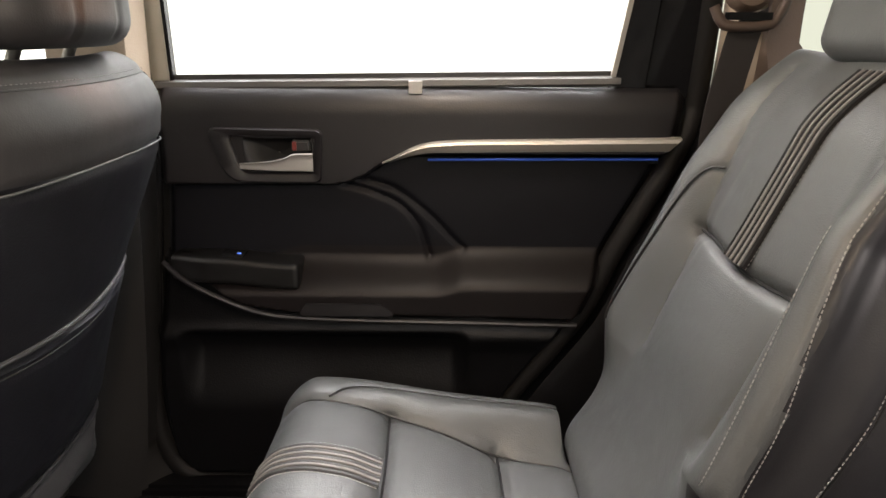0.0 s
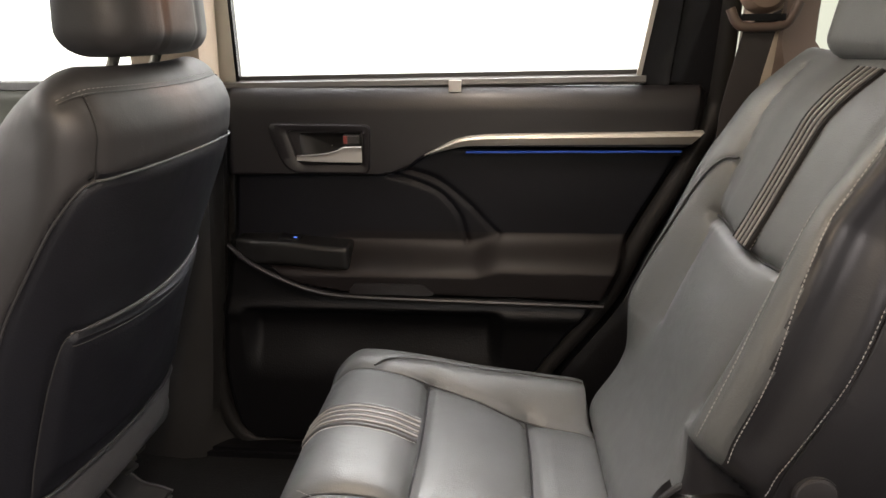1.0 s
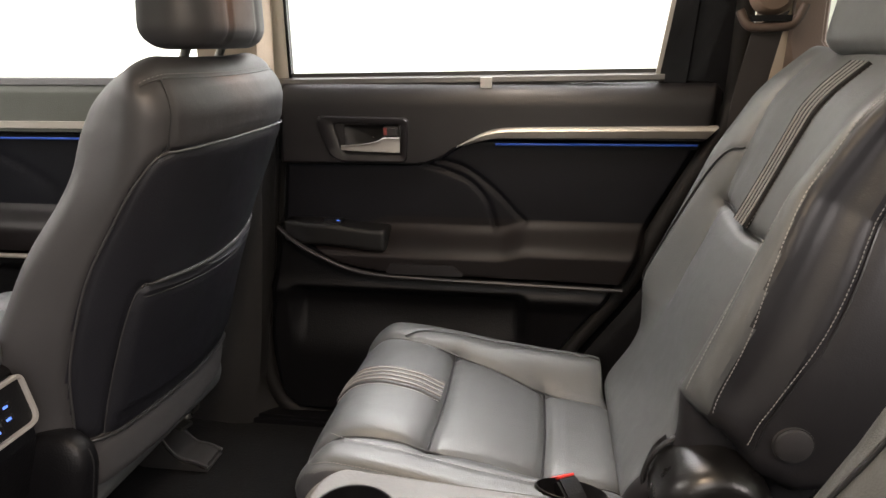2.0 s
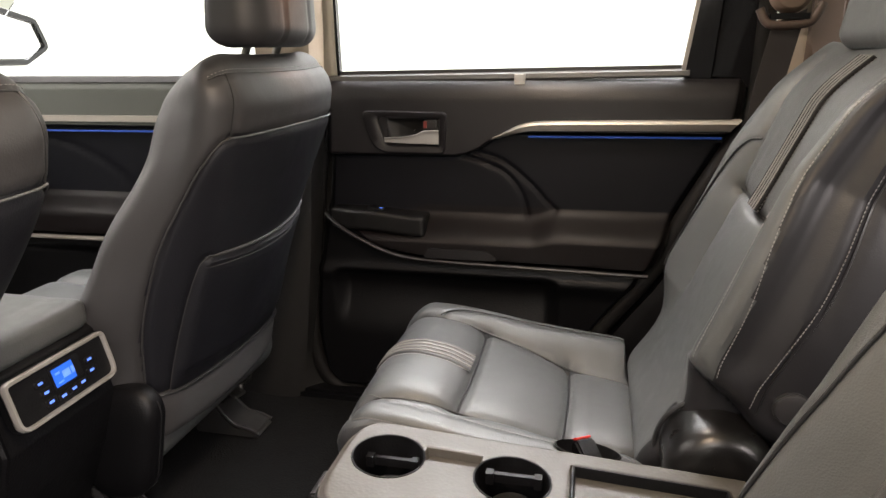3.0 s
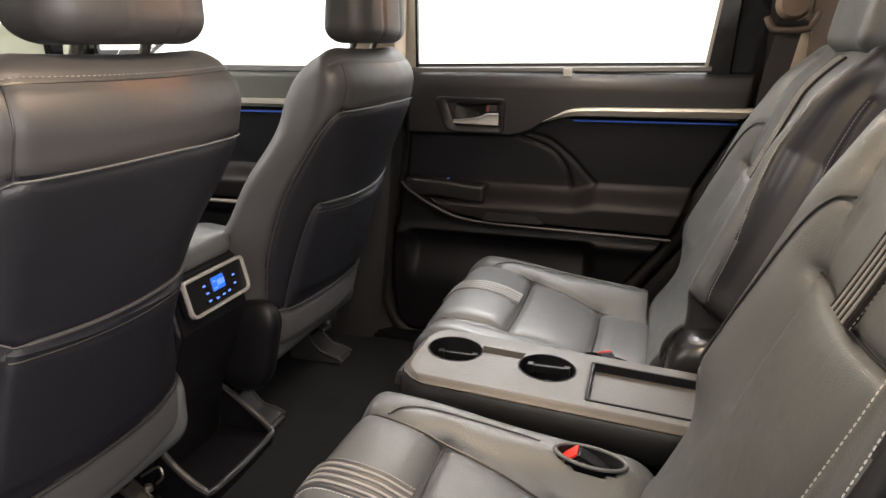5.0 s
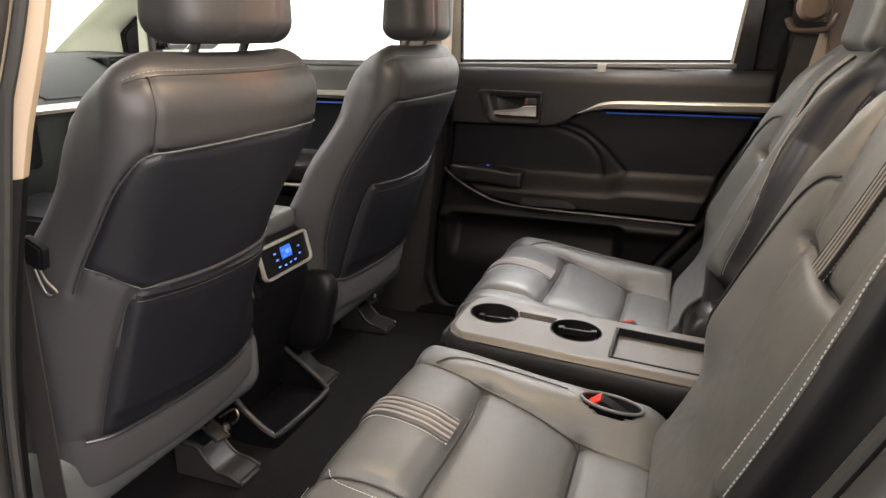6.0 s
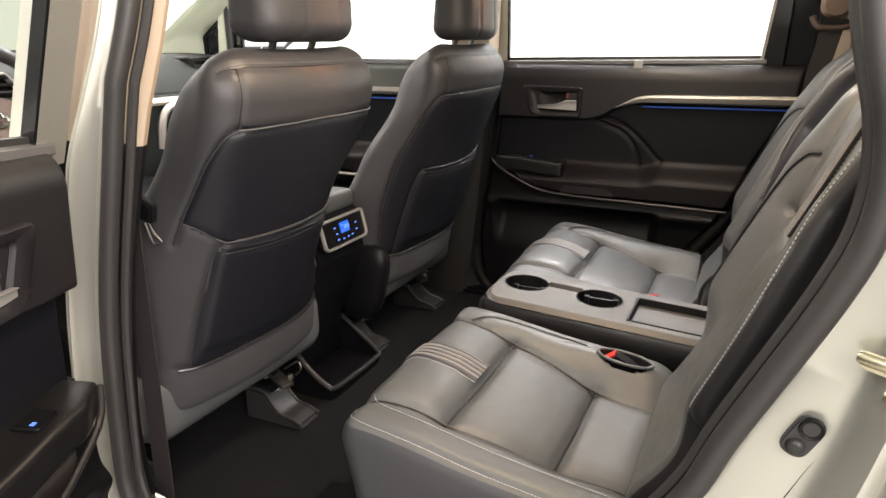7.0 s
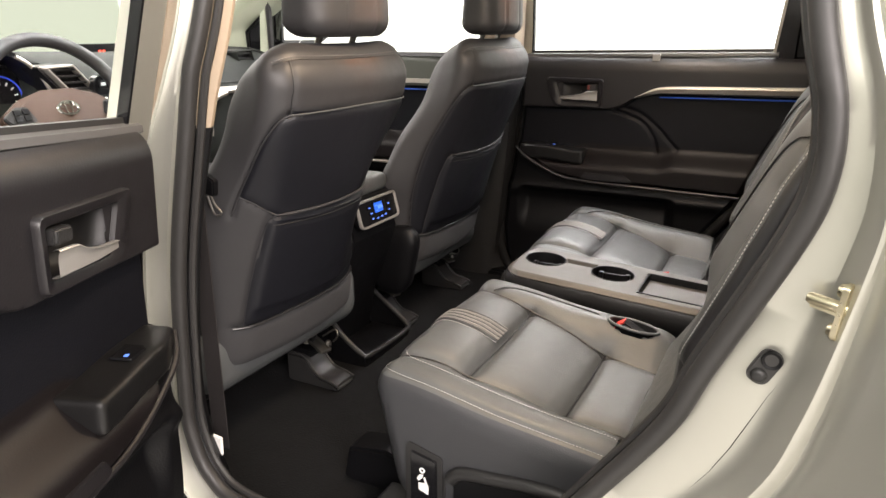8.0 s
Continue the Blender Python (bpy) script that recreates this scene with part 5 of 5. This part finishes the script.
# ---- folded armrest with cup holders between the rear seats ----
def centre_armrest():
    root = thing("fold_down_console", "grey-brown console table with two cup holders and a tray", "console", (0.10, 0, FLOOR), "")
    y0, y1 = -0.108, 0.100
    nx, ny = 220, 92
    u, v = np.meshgrid(np.linspace(0, 1, nx), np.linspace(0, 1, ny), indexing="ij")
    Y = y0 + v * (y1 - y0)
    q = np.abs(v - 0.5) * 2
    xl = -0.152 + 0.045 * q**5.0
    X = xl + u * (0.37 - xl)
    base = 0.712 - 0.06 * (X + 0.15)
    edge = np.minimum(np.minimum(Y - y0, y1 - Y), (X - xl))
    Z = base - 0.010 * (1 - smooth(0, 0.012, edge))
    cups = ((-0.083, 0.014, 0.0475), (0.080, 0.008, 0.0485))
    inside = np.zeros_like(X, bool)
    for cx, cy, r in cups:
        d = np.hypot(X - cx, (Y - cy))
        Z = Z - 0.060 * (1 - smooth(r - 0.006, r, d)) - 0.010 * (1 - smooth(r * 0.62, r * 0.66, d))
        inside |= d < r + 0.0005
    chan = smooth(-0.04, -0.036, X) * smooth(0.036, 0.032, X) * smooth(0.018, 0.021, Y) * smooth(0.048, 0.045, Y)
    Z = Z - 0.012 * chan
    tray = smooth(0.150, 0.155, X) * smooth(0.348, 0.343, X) * smooth(-0.078, -0.073, Y) * smooth(0.062, 0.057, Y)
    Z = Z - 0.014 * tray
    V, F = grid(np.stack([X, Y, Z], -1))
    F = np.asarray(F)
    cup_f = inside.ravel()[F].mean(1) > 0.5
    for nm, sel, mat, lab in (("table_top", ~cup_f, CONSOLE, "satin grey-brown top"), ("cup_liner", cup_f & (X.ravel()[F].mean(1) < 0), PLASTIC, "black cup holder liner"), ("cup_liner", cup_f & (X.ravel()[F].mean(1) > 0), PLASTIC, "black cup holder liner")):
        f = F[sel]
        ids, inv = np.unique(f, return_inverse=True)
        part(nm, (V[ids], [tuple(k) for k in inv.reshape(-1, 4)]), mat, root, lab)
    for cx, cy, r in cups:
        h = 0.712 - 0.06 * (cx + 0.15)
        part("cup_rim", moved(lathe([(r - 0.006, -0.045), (r - 0.002, -0.004), (r - 0.0015, 0.0005), (r, 0.0012), (r + 0.0012, 0.0008), (r + 0.0016, -0.002)], 48), pose(cx, cy, h, 0, 3.4, 0)), PLASTIC, root, "black cup holder rim")
        part("cup_divider", moved(rounded_box((0.06, 0.007, 0.012), 0, 0.006), Matrix.Translation((cx, cy + 0.022, 0.684))), PLASTIC, root)
        part("cup_pad", moved(lathe([(0, 0.006), (0.026, 0.006), (0.0285, 0.0045), (0.030, 0.0), (0.030, -0.012)], 32), Matrix.Translation((cx, cy - 0.008, 0.660))), PLASTIC_GREY, root, "grey rubber cup pad")
        for dx in (-0.031, 0.031):
            part("cup_tab", moved(rounded_box((0.010, 0.012, 0.016), 0, 0.005), Matrix.Translation((cx + dx, cy + 0.018, 0.686))), PLASTIC, root)
    tray_o = rounded_outline([(0.151, -0.077), (0.347, -0.077), (0.347, 0.061), (0.151, 0.061)], 0.006)
    part("tray_rim", moved(frame_of([(a, b) for a, b in tray_o], 0.0055, -0.016, 0.0012, "z"), Matrix.Translation((0, 0, 0.712 - 0.06 * 0.15)) @ Matrix(((1, 0, 0, 0), (0, 1, 0, 0), (-0.06, 0, 1, 0), (0, 0, 0, 1)))), PLASTIC, root, "dark tray rim")
    # padded lower body
    o = [(xl_ - 0.0, y) for xl_, y in zip(-0.153 + 0.045 * np.abs(np.linspace(-1, 1, 41)) ** 5, np.linspace(y1, y0, 41))] + [(0.37, y0), (0.37, y1)]
    rows = []
    for dz, grow in ((0.704, 0.0), (0.696, 0.004), (0.680, 0.006), (0.655, 0.004), (0.640, -0.004), (0.632, -0.02)):
        rows.append([(x + (grow * -1 if x < 0.3 else 0), y + grow * (1 if y > 0 else -1), dz - 0.06 * (x + 0.15) - 0.004) for x, y in o])
    v_, f_ = grid(np.array(rows), True)
    part("padded_body", (v_, f_ + [tuple(range(len(v_) - len(o), len(v_)))]), PLASTIC_SATIN, root, "black padded lower body")
    part("release_latch", prism(rounded_outline([(-0.178, 0.652), (-0.150, 0.652), (-0.150, 0.678), (-0.172, 0.678)], 0.006), -0.045, 0.01, "y", 0.003), PLASTIC_GREY, root, "grey release latch")
    part("hinge_block", moved(Pillow((0.105, 0.034, 0.06), (0.02, 0.012, 0.02), 0.006, lambda V: V).shape(), pose(0.345, 0.122, 0.672, 0, 4, 0)), PLASTIC_GREY, root, "dark grey hinge block")
    # stand below
    part("stand", prism([(-0.02, FLOOR), (0.34, FLOOR), (0.34, 0.62), (0.05, 0.62), (0.02, 0.55)], -0.055, 0.055, "y", 0.01), PLASTIC, root)
    part("stand_arm", prism([(-0.14, 0.60), (0.05, 0.59), (0.06, 0.56), (-0.12, 0.585)], -0.05, 0.05, "y", 0.006), PLASTIC, root)
    for dx in (0, 0.018):
        part("wire_hook", tube(polyline([(0.00 + dx, -0.075, 0.60), (0.004 + dx, -0.078, 0.592), (-0.002 + dx, -0.078, 0.583), (0.003 + dx, -0.075, 0.575)], 0.003), 0.0018, 6), CHROME, root, "bright wire hook")
    return root


centre_armrest()


# ---- front console with the rear climate panel ----
def front_console():
    root = thing("front_console", "black front console with armrest lid and rear climate panel", "console", (-0.80, 0, FLOOR))
    o = [(-1.35, FLOOR), (-0.66, FLOOR), (-0.63, 0.52), (-0.585, 0.62), (-0.555, 0.715), (-0.575, 0.815), (-0.61, 0.835), (-1.35, 0.835)]
    part("body", prism(rounded_outline(o, 0.012), -0.112, 0.105, "y", 0.012, 3), PLASTIC, root)
    lid = Pillow((0.44, 0.212, 0.05), (0.02, 0.025, 0.018), 0.008, lambda V: np.stack([V[:, 0] - 0.795, V[:, 1] - 0.004, V[:, 2] + 0.840 + 0.03 * smooth(0.05, -0.2, V[:, 0])], 1), [([(0.16, -0.1, 0.025), (0.16, 0.1, 0.025)], 0.004, 0.002)])
    part("armrest_lid", lid.shape(), LEATHER, root, "grey leather armrest lid")
    # rear panel, leaning
    m = pose(-0.548, -0.006, 0.782, 0, -14, 0)
    fr = rounded_outline([(-0.094, -0.037), (0.092, -0.037), (0.092, 0.036), (-0.094, 0.036)], [0.020, 0.020, 0.012, 0.012], 6)
    panel = part("climate_panel", moved(prism(fr, -0.012, 0.004, "x", 0.002), m), PLASTIC, root)
    part("panel_bezel", moved(frame_of(fr, 0.0066, 0.0, 0.009, "x"), m), LEVER, panel, "satin silver bezel")
    part("screen_glass", moved(prism(rounded_outline([(-0.022, -0.010), (0.034, -0.010), (0.034, 0.024), (-0.022, 0.024)], 0.002), 0.003, 0.0055, "x", 0.0005), m), GLOSS_BLACK, panel, "glossy black display window")
    part("screen", moved(prism([(-0.018, -0.006), (0.020, -0.006), (0.020, 0.020), (-0.018, 0.020)], 0.004, 0.0065, "x", 0.0005), m), BLUE_SCREEN, panel, "lit blue display")
    for a, b, w, h in ((-0.014, 0.014, 0.008, 0.003), (-0.002, 0.012, 0.013, 0.010), (0.014, 0.012, 0.005, 0.010), (-0.013, 0.000, 0.009, 0.002)):
        part("display_mark", moved(prism([(a, b - h), (a + w, b - h), (a + w, b), (a, b)], 0.0065, 0.0072, "x", 0), m), BLUE_ICON, panel)
    for a, b in ((-0.040, 0.012), (-0.036, -0.003), (-0.034, -0.018), (-0.012, -0.020), (0.008, -0.019), (0.026, -0.018), (0.050, 0.006), (0.048, -0.010)):
        part("button", moved(prism(rounded_outline([(a - 0.010, b - 0.005), (a + 0.010, b - 0.005), (a + 0.010, b + 0.005), (a - 0.010, b + 0.005)], 0.002), 0.003, 0.006, "x", 0.001), m), GLOSS_BLACK, panel)
        part("button_mark", moved(prism([(a - 0.004, b - 0.0015), (a + 0.004, b - 0.0015), (a + 0.004, b + 0.0018), (a - 0.004, b + 0.0018)], 0.006, 0.0064, "x", 0), m), BLUE_ICON, panel)
    # storage bin at the foot
    line = polyline([(-0.625, -0.125, 0.492), (-0.585, -0.128, 0.455), (-0.535, -0.125, 0.418), (-0.522, -0.10, 0.408), (-0.525, 0.08, 0.402), (-0.535, 0.115, 0.408), (-0.60, 0.125, 0.45), (-0.66, 0.125, 0.495)], 0.008)
    low = line * (1, 1, 0) + np.array([0, 0, FLOOR])
    part("bin_wall", slab(np.array([low, 0.5 * (low + line), line]), (-0.008, 0, 0)), PLASTIC, root)
    part("bin_lip", tube(line, 0.007, 8), PLASTIC_GREY, root, "dark grey bin lip")
    part("bin_floor", block(-0.66, -0.53, -0.12, 0.12, FLOOR, FLOOR + 0.012, 0.002), PLASTIC, root)


front_console()

# ---- dashboard, steering wheel and small fittings ----
def dashboard():
    root = thing("dashboard", "dark grey dashboard with vents and silver trim line", "dashboard", (-1.6, 0, 0.7))
    prof = [(-1.99, 1.13), (-1.85, 1.168), (-1.65, 1.175), (-1.52, 1.160), (-1.43, 1.115), (-1.385, 1.06), (-1.36, 1.03), (-1.37, 0.98), (-1.38, 0.85), (-1.45, 0.70)]
    ys = np.linspace(-0.74, 0.74, 90)
    nook = lambda y, z: 0.17 * float(smooth(0.165, 0.145, abs(y + 0.43))) * float(smooth(0.92, 0.96, z)) * float(smooth(1.155, 1.13, z))
    P = [[(x - nook(y, z), y, z + 0.012 * math.exp(-((y + 0.40) / 0.2) ** 2) * (z > 1.05)) for y in ys] for x, z in polyline(prof, 0.03)]
    part("dash_top", slab(P, (-0.02, 0, -0.02)), DASH, root)
    part("trim_band", slab([[(x, y, z) for y in np.linspace(0.11, 0.745, 12)] for x, z in ((-1.372, 1.052), (-1.352, 1.050), (-1.346, 1.040), (-1.352, 1.030), (-1.372, 1.028))], (-0.004, 0, 0)), SILVER, root, "satin silver trim band")
    part("trim_curl", tube(polyline([(-1.345, 0.30, 1.035), (-1.338, 0.24, 1.02), (-1.335, 0.21, 0.98), (-1.335, 0.20, 0.90)], 0.01), 0.012, 8), SILVER, root, "curved silver trim beside the centre stack")
    bag = rounded_outline([(0.17, 0.05), (0.66, 0.05), (0.66, 0.40), (0.17, 0.40)], 0.04, 6)
    slope = lambda d: (float(curve([0.0, 0.05, 0.15, 0.28, 0.45], [-1.375, -1.388, -1.455, -1.58, -1.72], d)), float(curve([0.0, 0.05, 0.15, 0.28, 0.45], [1.045, 1.062, 1.132, 1.170, 1.174], d)))
    part("airbag_seam", tube([(slope(d)[0] + 0.002, y, slope(d)[1] + 0.002) for y, d in polyline(bag + bag[:1], 0.01)], 0.003, 6), PLASTIC, root, "seam round the airbag cover")
    # instrument hood and dials before the driver
    y0 = -0.43
    hood = [[(-1.42 + dx, y0 + (0.155 - dx * 0.1) * math.cos(a), 1.04 + 0.145 * math.sin(a)) for a in np.linspace(0.0, math.pi, 20)] for dx in (-0.14, -0.06, 0.0)]
    part("instrument_hood", slab(hood, (0, 0, 0.015)), PLASTIC, root)
    part("hood_trim", tube([(-1.418, y0 + 0.158 * math.cos(a), 1.04 + 0.150 * math.sin(a)) for a in np.linspace(-0.1, 1.1, 16)], 0.006, 8), SILVER, root, "silver edge of the instrument hood")
    part("instrument_face", slab([[(-1.54, y0 + y, z) for y in (-0.19, 0, 0.19)] for z in (0.98, 1.16)], (-0.01, 0, 0)), GLOSS_BLACK, root)
    for dy in (-0.085, 0.085):
        part("dial", moved(lathe([(0.057, 0.0), (0.060, 0.003), (0.062, 0.0)], 36, "x"), Matrix.Translation((-1.535, y0 + dy, 1.06))), DIAL, root, "blue lit dial ring")
        for k in range(10):
            a = math.radians(-40 + 26 * k)
            part("dial_mark", moved(rounded_box((0.002, 0.010, 0.0035), 0, 0.004), Matrix.Translation((-1.532, y0 + dy, 1.06)) @ Matrix.Rotation(a, 4, "X") @ Matrix.Translation((0, 0.042, 0))), WHITE_MARK, root)
    part("warning_lamp", moved(rounded_box((0.002, 0.012, 0.01), 0, 0.004), Matrix.Translation((-1.532, y0 - 0.06, 1.045))), RED_ICON, root, "red warning lamp")
    # vents: driver's inner vent and passenger's outer vent
    for yv, zv, dx, rim, lean, h in ((-0.250, 1.111, 0.0, SILVER, 0.030, 0.036), (0.535, 1.128, -0.100, DASH, 0.012, 0.038)):
        o = rounded_outline([(yv - 0.044 + lean, zv - h), (yv + 0.044 + lean, zv - h - 0.003), (yv + 0.036 - lean, zv + h + 0.004), (yv - 0.048 - lean, zv + h)], 0.008)
        part("vent_frame", frame_of(o, 0.007, -1.39 + dx, -1.350 + dx, "x"), rim, root, "silver edged vent frame" if rim is SILVER else "")
        part("vent_back", prism(o, -1.46 + dx, -1.372 + dx, "x", 0), PLASTIC, root)
        for k in range(4):
            z = zv - 0.72 * h + 0.48 * h * k
            shift = -lean * (z - zv) / h
            part("vent_slat", block(-1.374 + dx, -1.354 + dx, yv - 0.042 + shift, yv + 0.036 + shift, z - 0.003, z + 0.003, 0.002), PLASTIC_GREY, root)
    # centre stack
    part("stack_panel", prism(rounded_outline([(-0.205, 0.90), (0.10, 0.90), (0.10, 1.118), (-0.205, 1.118)], 0.02), -1.36, -1.325, "x", 0.006), GLOSS_BLACK, root)
    for k in range(4):
        part("stack_button", prism(rounded_outline([(-0.198, 0.965 + 0.04 * k), (-0.172, 0.965 + 0.04 * k), (-0.172, 0.987 + 0.04 * k), (-0.198, 0.987 + 0.04 * k)], 0.004), -1.328, -1.322, "x", 0.001), PLASTIC, root)
        part("button_mark", prism([(-0.192, 0.972 + 0.04 * k), (-0.178, 0.972 + 0.04 * k), (-0.178, 0.980 + 0.04 * k), (-0.192, 0.980 + 0.04 * k)], -1.3225, -1.3212, "x", 0), WHITE_MARK, root, "pale printed button mark")
    part("clock_display", block(-1.66, -1.62, -0.06, 0.14, 1.15, 1.198, 0.004), GLOSS_BLACK, root)
    for k in range(2):
        part("display_mark", block(-1.620, -1.618, 0.040 + 0.014 * k, 0.048 + 0.014 * k, 1.170, 1.179, 0), RED_ICON, root, "red lit mark")


dashboard()


def steering_wheel():
    root = thing("steering_wheel", "dark leather steering wheel with brown hub and oval silver badge", "steering wheel", (-1.23, -0.375, 1.045))
    m = pose(-1.23, -0.375, 1.045, 0, -24, 0)
    a = np.linspace(0, 2 * math.pi, 64, endpoint=False)
    part("rim", moved(tube(np.stack([np.zeros(64), 0.188 * np.cos(a), 0.188 * np.sin(a)], 1), 0.0175, 14, True), m), LEATHER_DARK, root)
    o = rounded_outline([(-0.172, -0.010), (-0.105, 0.036), (-0.04, 0.056), (0.04, 0.056), (0.105, 0.036), (0.172, -0.010), (0.125, -0.050), (0.04, -0.10), (-0.04, -0.10), (-0.125, -0.050)], 0.025, 6)
    part("hub", moved(prism(o, -0.03, 0.020, "x", 0.016, 4), m), TAN_PAD, root, "brown padded hub")
    for y in (-1, 1):
        pod = rounded_outline([(y * 0.088, -0.026), (y * 0.102, 0.012), (y * 0.130, 0.014), (y * 0.168, -0.010), (y * 0.150, -0.034)][::-y], 0.008)
        pad = part("spoke_pad", moved(prism(pod, 0.012, 0.0235, "x", 0.003), m), PLASTIC_GREY, root, "dark grey button pad")
        for a, b in ((0.112, 0.000), (0.133, -0.001), (0.112, -0.016), (0.134, -0.018)):
            part("spoke_button", moved(rounded_box((0.006, 0.016, 0.012), 0.001, 0.004), m @ Matrix.Translation((0.0235, y * a, b))), PLASTIC, pad)
    badge = part("badge", moved(lathe([(0.72, 0.0), (0.80, 0.12), (0.92, 0.12), (1.0, 0.0)], 40, "x"), m @ Matrix.Translation((0.0205, 0.0, 0.0)) @ Matrix.Diagonal((0.03, 0.031, 0.0205, 1))), CHROME, root, "plain oval silver badge")
    for dy, dz, wy, wz in ((0.0, -0.001, 0.009, 0.018), (0.0, 0.007, 0.022, 0.0075)):
        part("badge_ring", moved(lathe([(0.70, 0.0), (0.80, 0.10), (0.90, 0.10), (1.0, 0.0)], 32, "x"), m @ Matrix.Translation((0.0208, dy, dz)) @ Matrix.Diagonal((0.03, wy, wz, 1))), CHROME, badge)
    part("column", moved(tube([(-0.02, 0, -0.02), (-0.25, 0, -0.04)], 0.045, 16), m), PLASTIC, root)


steering_wheel()


# ---- belts, guides, seat feet ----
def belt_guide():
    root = thing("belt_guide", "taupe belt guide with dark seat belt on the rear pillar", "seat belt", (0.47, 0.62, 1.26))
    part("guide_loop", tube(polyline([(0.425, 0.607, 1.275), (0.435, 0.603, 1.255), (0.45, 0.600, 1.248), (0.50, 0.600, 1.250), (0.515, 0.603, 1.262), (0.525, 0.607, 1.283)], 0.006), 0.0075, 10), GUIDE, root, "taupe belt guide loop")
    part("guide_slot", moved(rounded_box((0.062, 0.012, 0.010), 0, 0.005), Matrix.Translation((0.473, 0.602, 1.262))), PLASTIC, root)
    part("guide_cover", moved(lathe([(0, -0.016), (0.026, -0.014), (0.034, -0.006), (0.036, 0.006)], 28, "y"), Matrix.Translation((0.475, 0.615, 1.302))), TAUPE, root, "round taupe cover")
    line = polyline([(0.474, 0.602, 1.262), (0.463, 0.604, 1.20), (0.452, 0.606, 1.12), (0.455, 0.61, 1.0), (0.46, 0.615, 0.8), (0.46, 0.62, 0.60)], 0.02)
    part("webbing", slab([[p + np.array((w, 0, 0.012 * w / 0.026)) for w in (-0.026, 0, 0.026)] for p in line], (0, 0.002, 0)), WEBBING, root, "dark brown webbing")


belt_guide()


def front_belt():
    root = thing("front_seat_belt", "black front seat belt with steel tongue beside the pillar", "seat belt", (-0.50, -0.63, 0.95))
    part("webbing", slab([[(-0.515 + w, -0.64 + 0.01 * (z - 0.95), z) for w in (-0.02, 0.02)] for z in np.linspace(0.45, 1.28, 10)], (0, -0.002, 0)), WEBBING, root)
    part("tongue", prism(rounded_outline([(-0.512, 0.965), (-0.478, 0.955), (-0.474, 0.985), (-0.505, 1.0)], 0.006), -0.635, -0.62, "y", 0.003), PLASTIC, root)
    part("tongue_plate", tube(polyline([(-0.49, -0.628, 0.957), (-0.485, -0.625, 0.94), (-0.474, -0.622, 0.925), (-0.488, -0.625, 0.922), (-0.498, -0.628, 0.955)], 0.004), 0.0019, 8), STEEL, root, "dull steel tongue")


front_belt()


def seat_foot(x, y, turn):
    root = thing("seat_rail_foot", "black seat rail foot cover with steel bracket", "seat rail", (x, y, FLOOR), "seat rail feet")
    m = pose(x, y, FLOOR, 0, 0, turn)
    sweep = polyline([(-0.10, 0.078), (-0.045, 0.076), (-0.022, 0.050), (0.0, 0.030), (0.030, 0.024), (0.056, 0.014)], 0.006)
    part("cover", moved(prism([(a, b) for a, b in sweep] + [(0.058, 0.0), (-0.10, 0.0)], -0.036, 0.036, "y", 0.006), m), PLASTIC_GREY, root)
    for y in (-0.033, 0.033):
        part("cover_rib", moved(tube(np.stack([sweep[:, 0], np.full(len(sweep), y), sweep[:, 1] + 0.001], 1), 0.0035, 8), m), PLASTIC_GREY, root)
    part("rail", moved(block(-0.35, -0.035, -0.022, 0.022, 0.060, 0.088, 0.003), m), PLASTIC, root)
    plate = moved(frame_of(rounded_outline([(-0.045, -0.016), (0.045, -0.016), (0.045, 0.016), (-0.045, 0.016)], 0.004), 0.006, -0.002, 0.005, "z"), m @ pose(-0.030, 0.0, 0.104, 0, 14, -18))
    part("bracket", plate, STEEL, root, "dull steel bracket")
    part("bracket_web", moved(block(-0.042, 0.042, -0.013, 0.013, -0.003, 0.001, 0.001), m @ pose(-0.030, 0.0, 0.104, 0, 14, -18)), STEEL, root)
    for dx, dy in ((-0.055, -0.008), (0.0, 0.010)):
        part("bolt", moved(lathe([(0, 0.012), (0.006, 0.011), (0.0075, 0.008), (0.008, 0.0)], 8), m @ Matrix.Translation((dx, dy, 0.100))), STEEL, root)
    part("post", moved(block(-0.060, -0.036, -0.010, 0.012, 0.10, 0.20, 0.003), m), PLASTIC, root)
    part("spring", moved(tube(polyline([(-0.03, 0.028, 0.11), (0.008, 0.030, 0.135), (0.018, 0.026, 0.12), (0.0, 0.030, 0.10)], 0.004), 0.0025, 6), m), STEEL, root)


seat_foot(-0.565, -0.235, 0)
seat_foot(-0.60, 0.53, 0)
seat_foot(-0.605, 0.172, 0)
seat_foot(-0.70, -0.56, 0)


def hinge_box():
    root = thing("seat_hinge_cover", "black rounded cover beside the front passenger seat", "seat trim", (-0.56, 0.13, 0.5))
    p = Pillow((0.125, 0.06, 0.21), (0.05, 0.022, 0.06), 0.007, lambda V: np.stack([V[:, 0] - 0.572 + 0.2 * (V[:, 2]), V[:, 1] + 0.125, V[:, 2] + 0.60], 1))
    part("cover", p.shape(), PLASTIC, root)
    part("rim_seam", tube(p.line([(0.0625, 0.0, 0.09), (0.0625, 0.0, 0.0), (0.0625, 0.0, -0.09)], 0.0), 0.0012, 6), PIPING, root)


hinge_box()
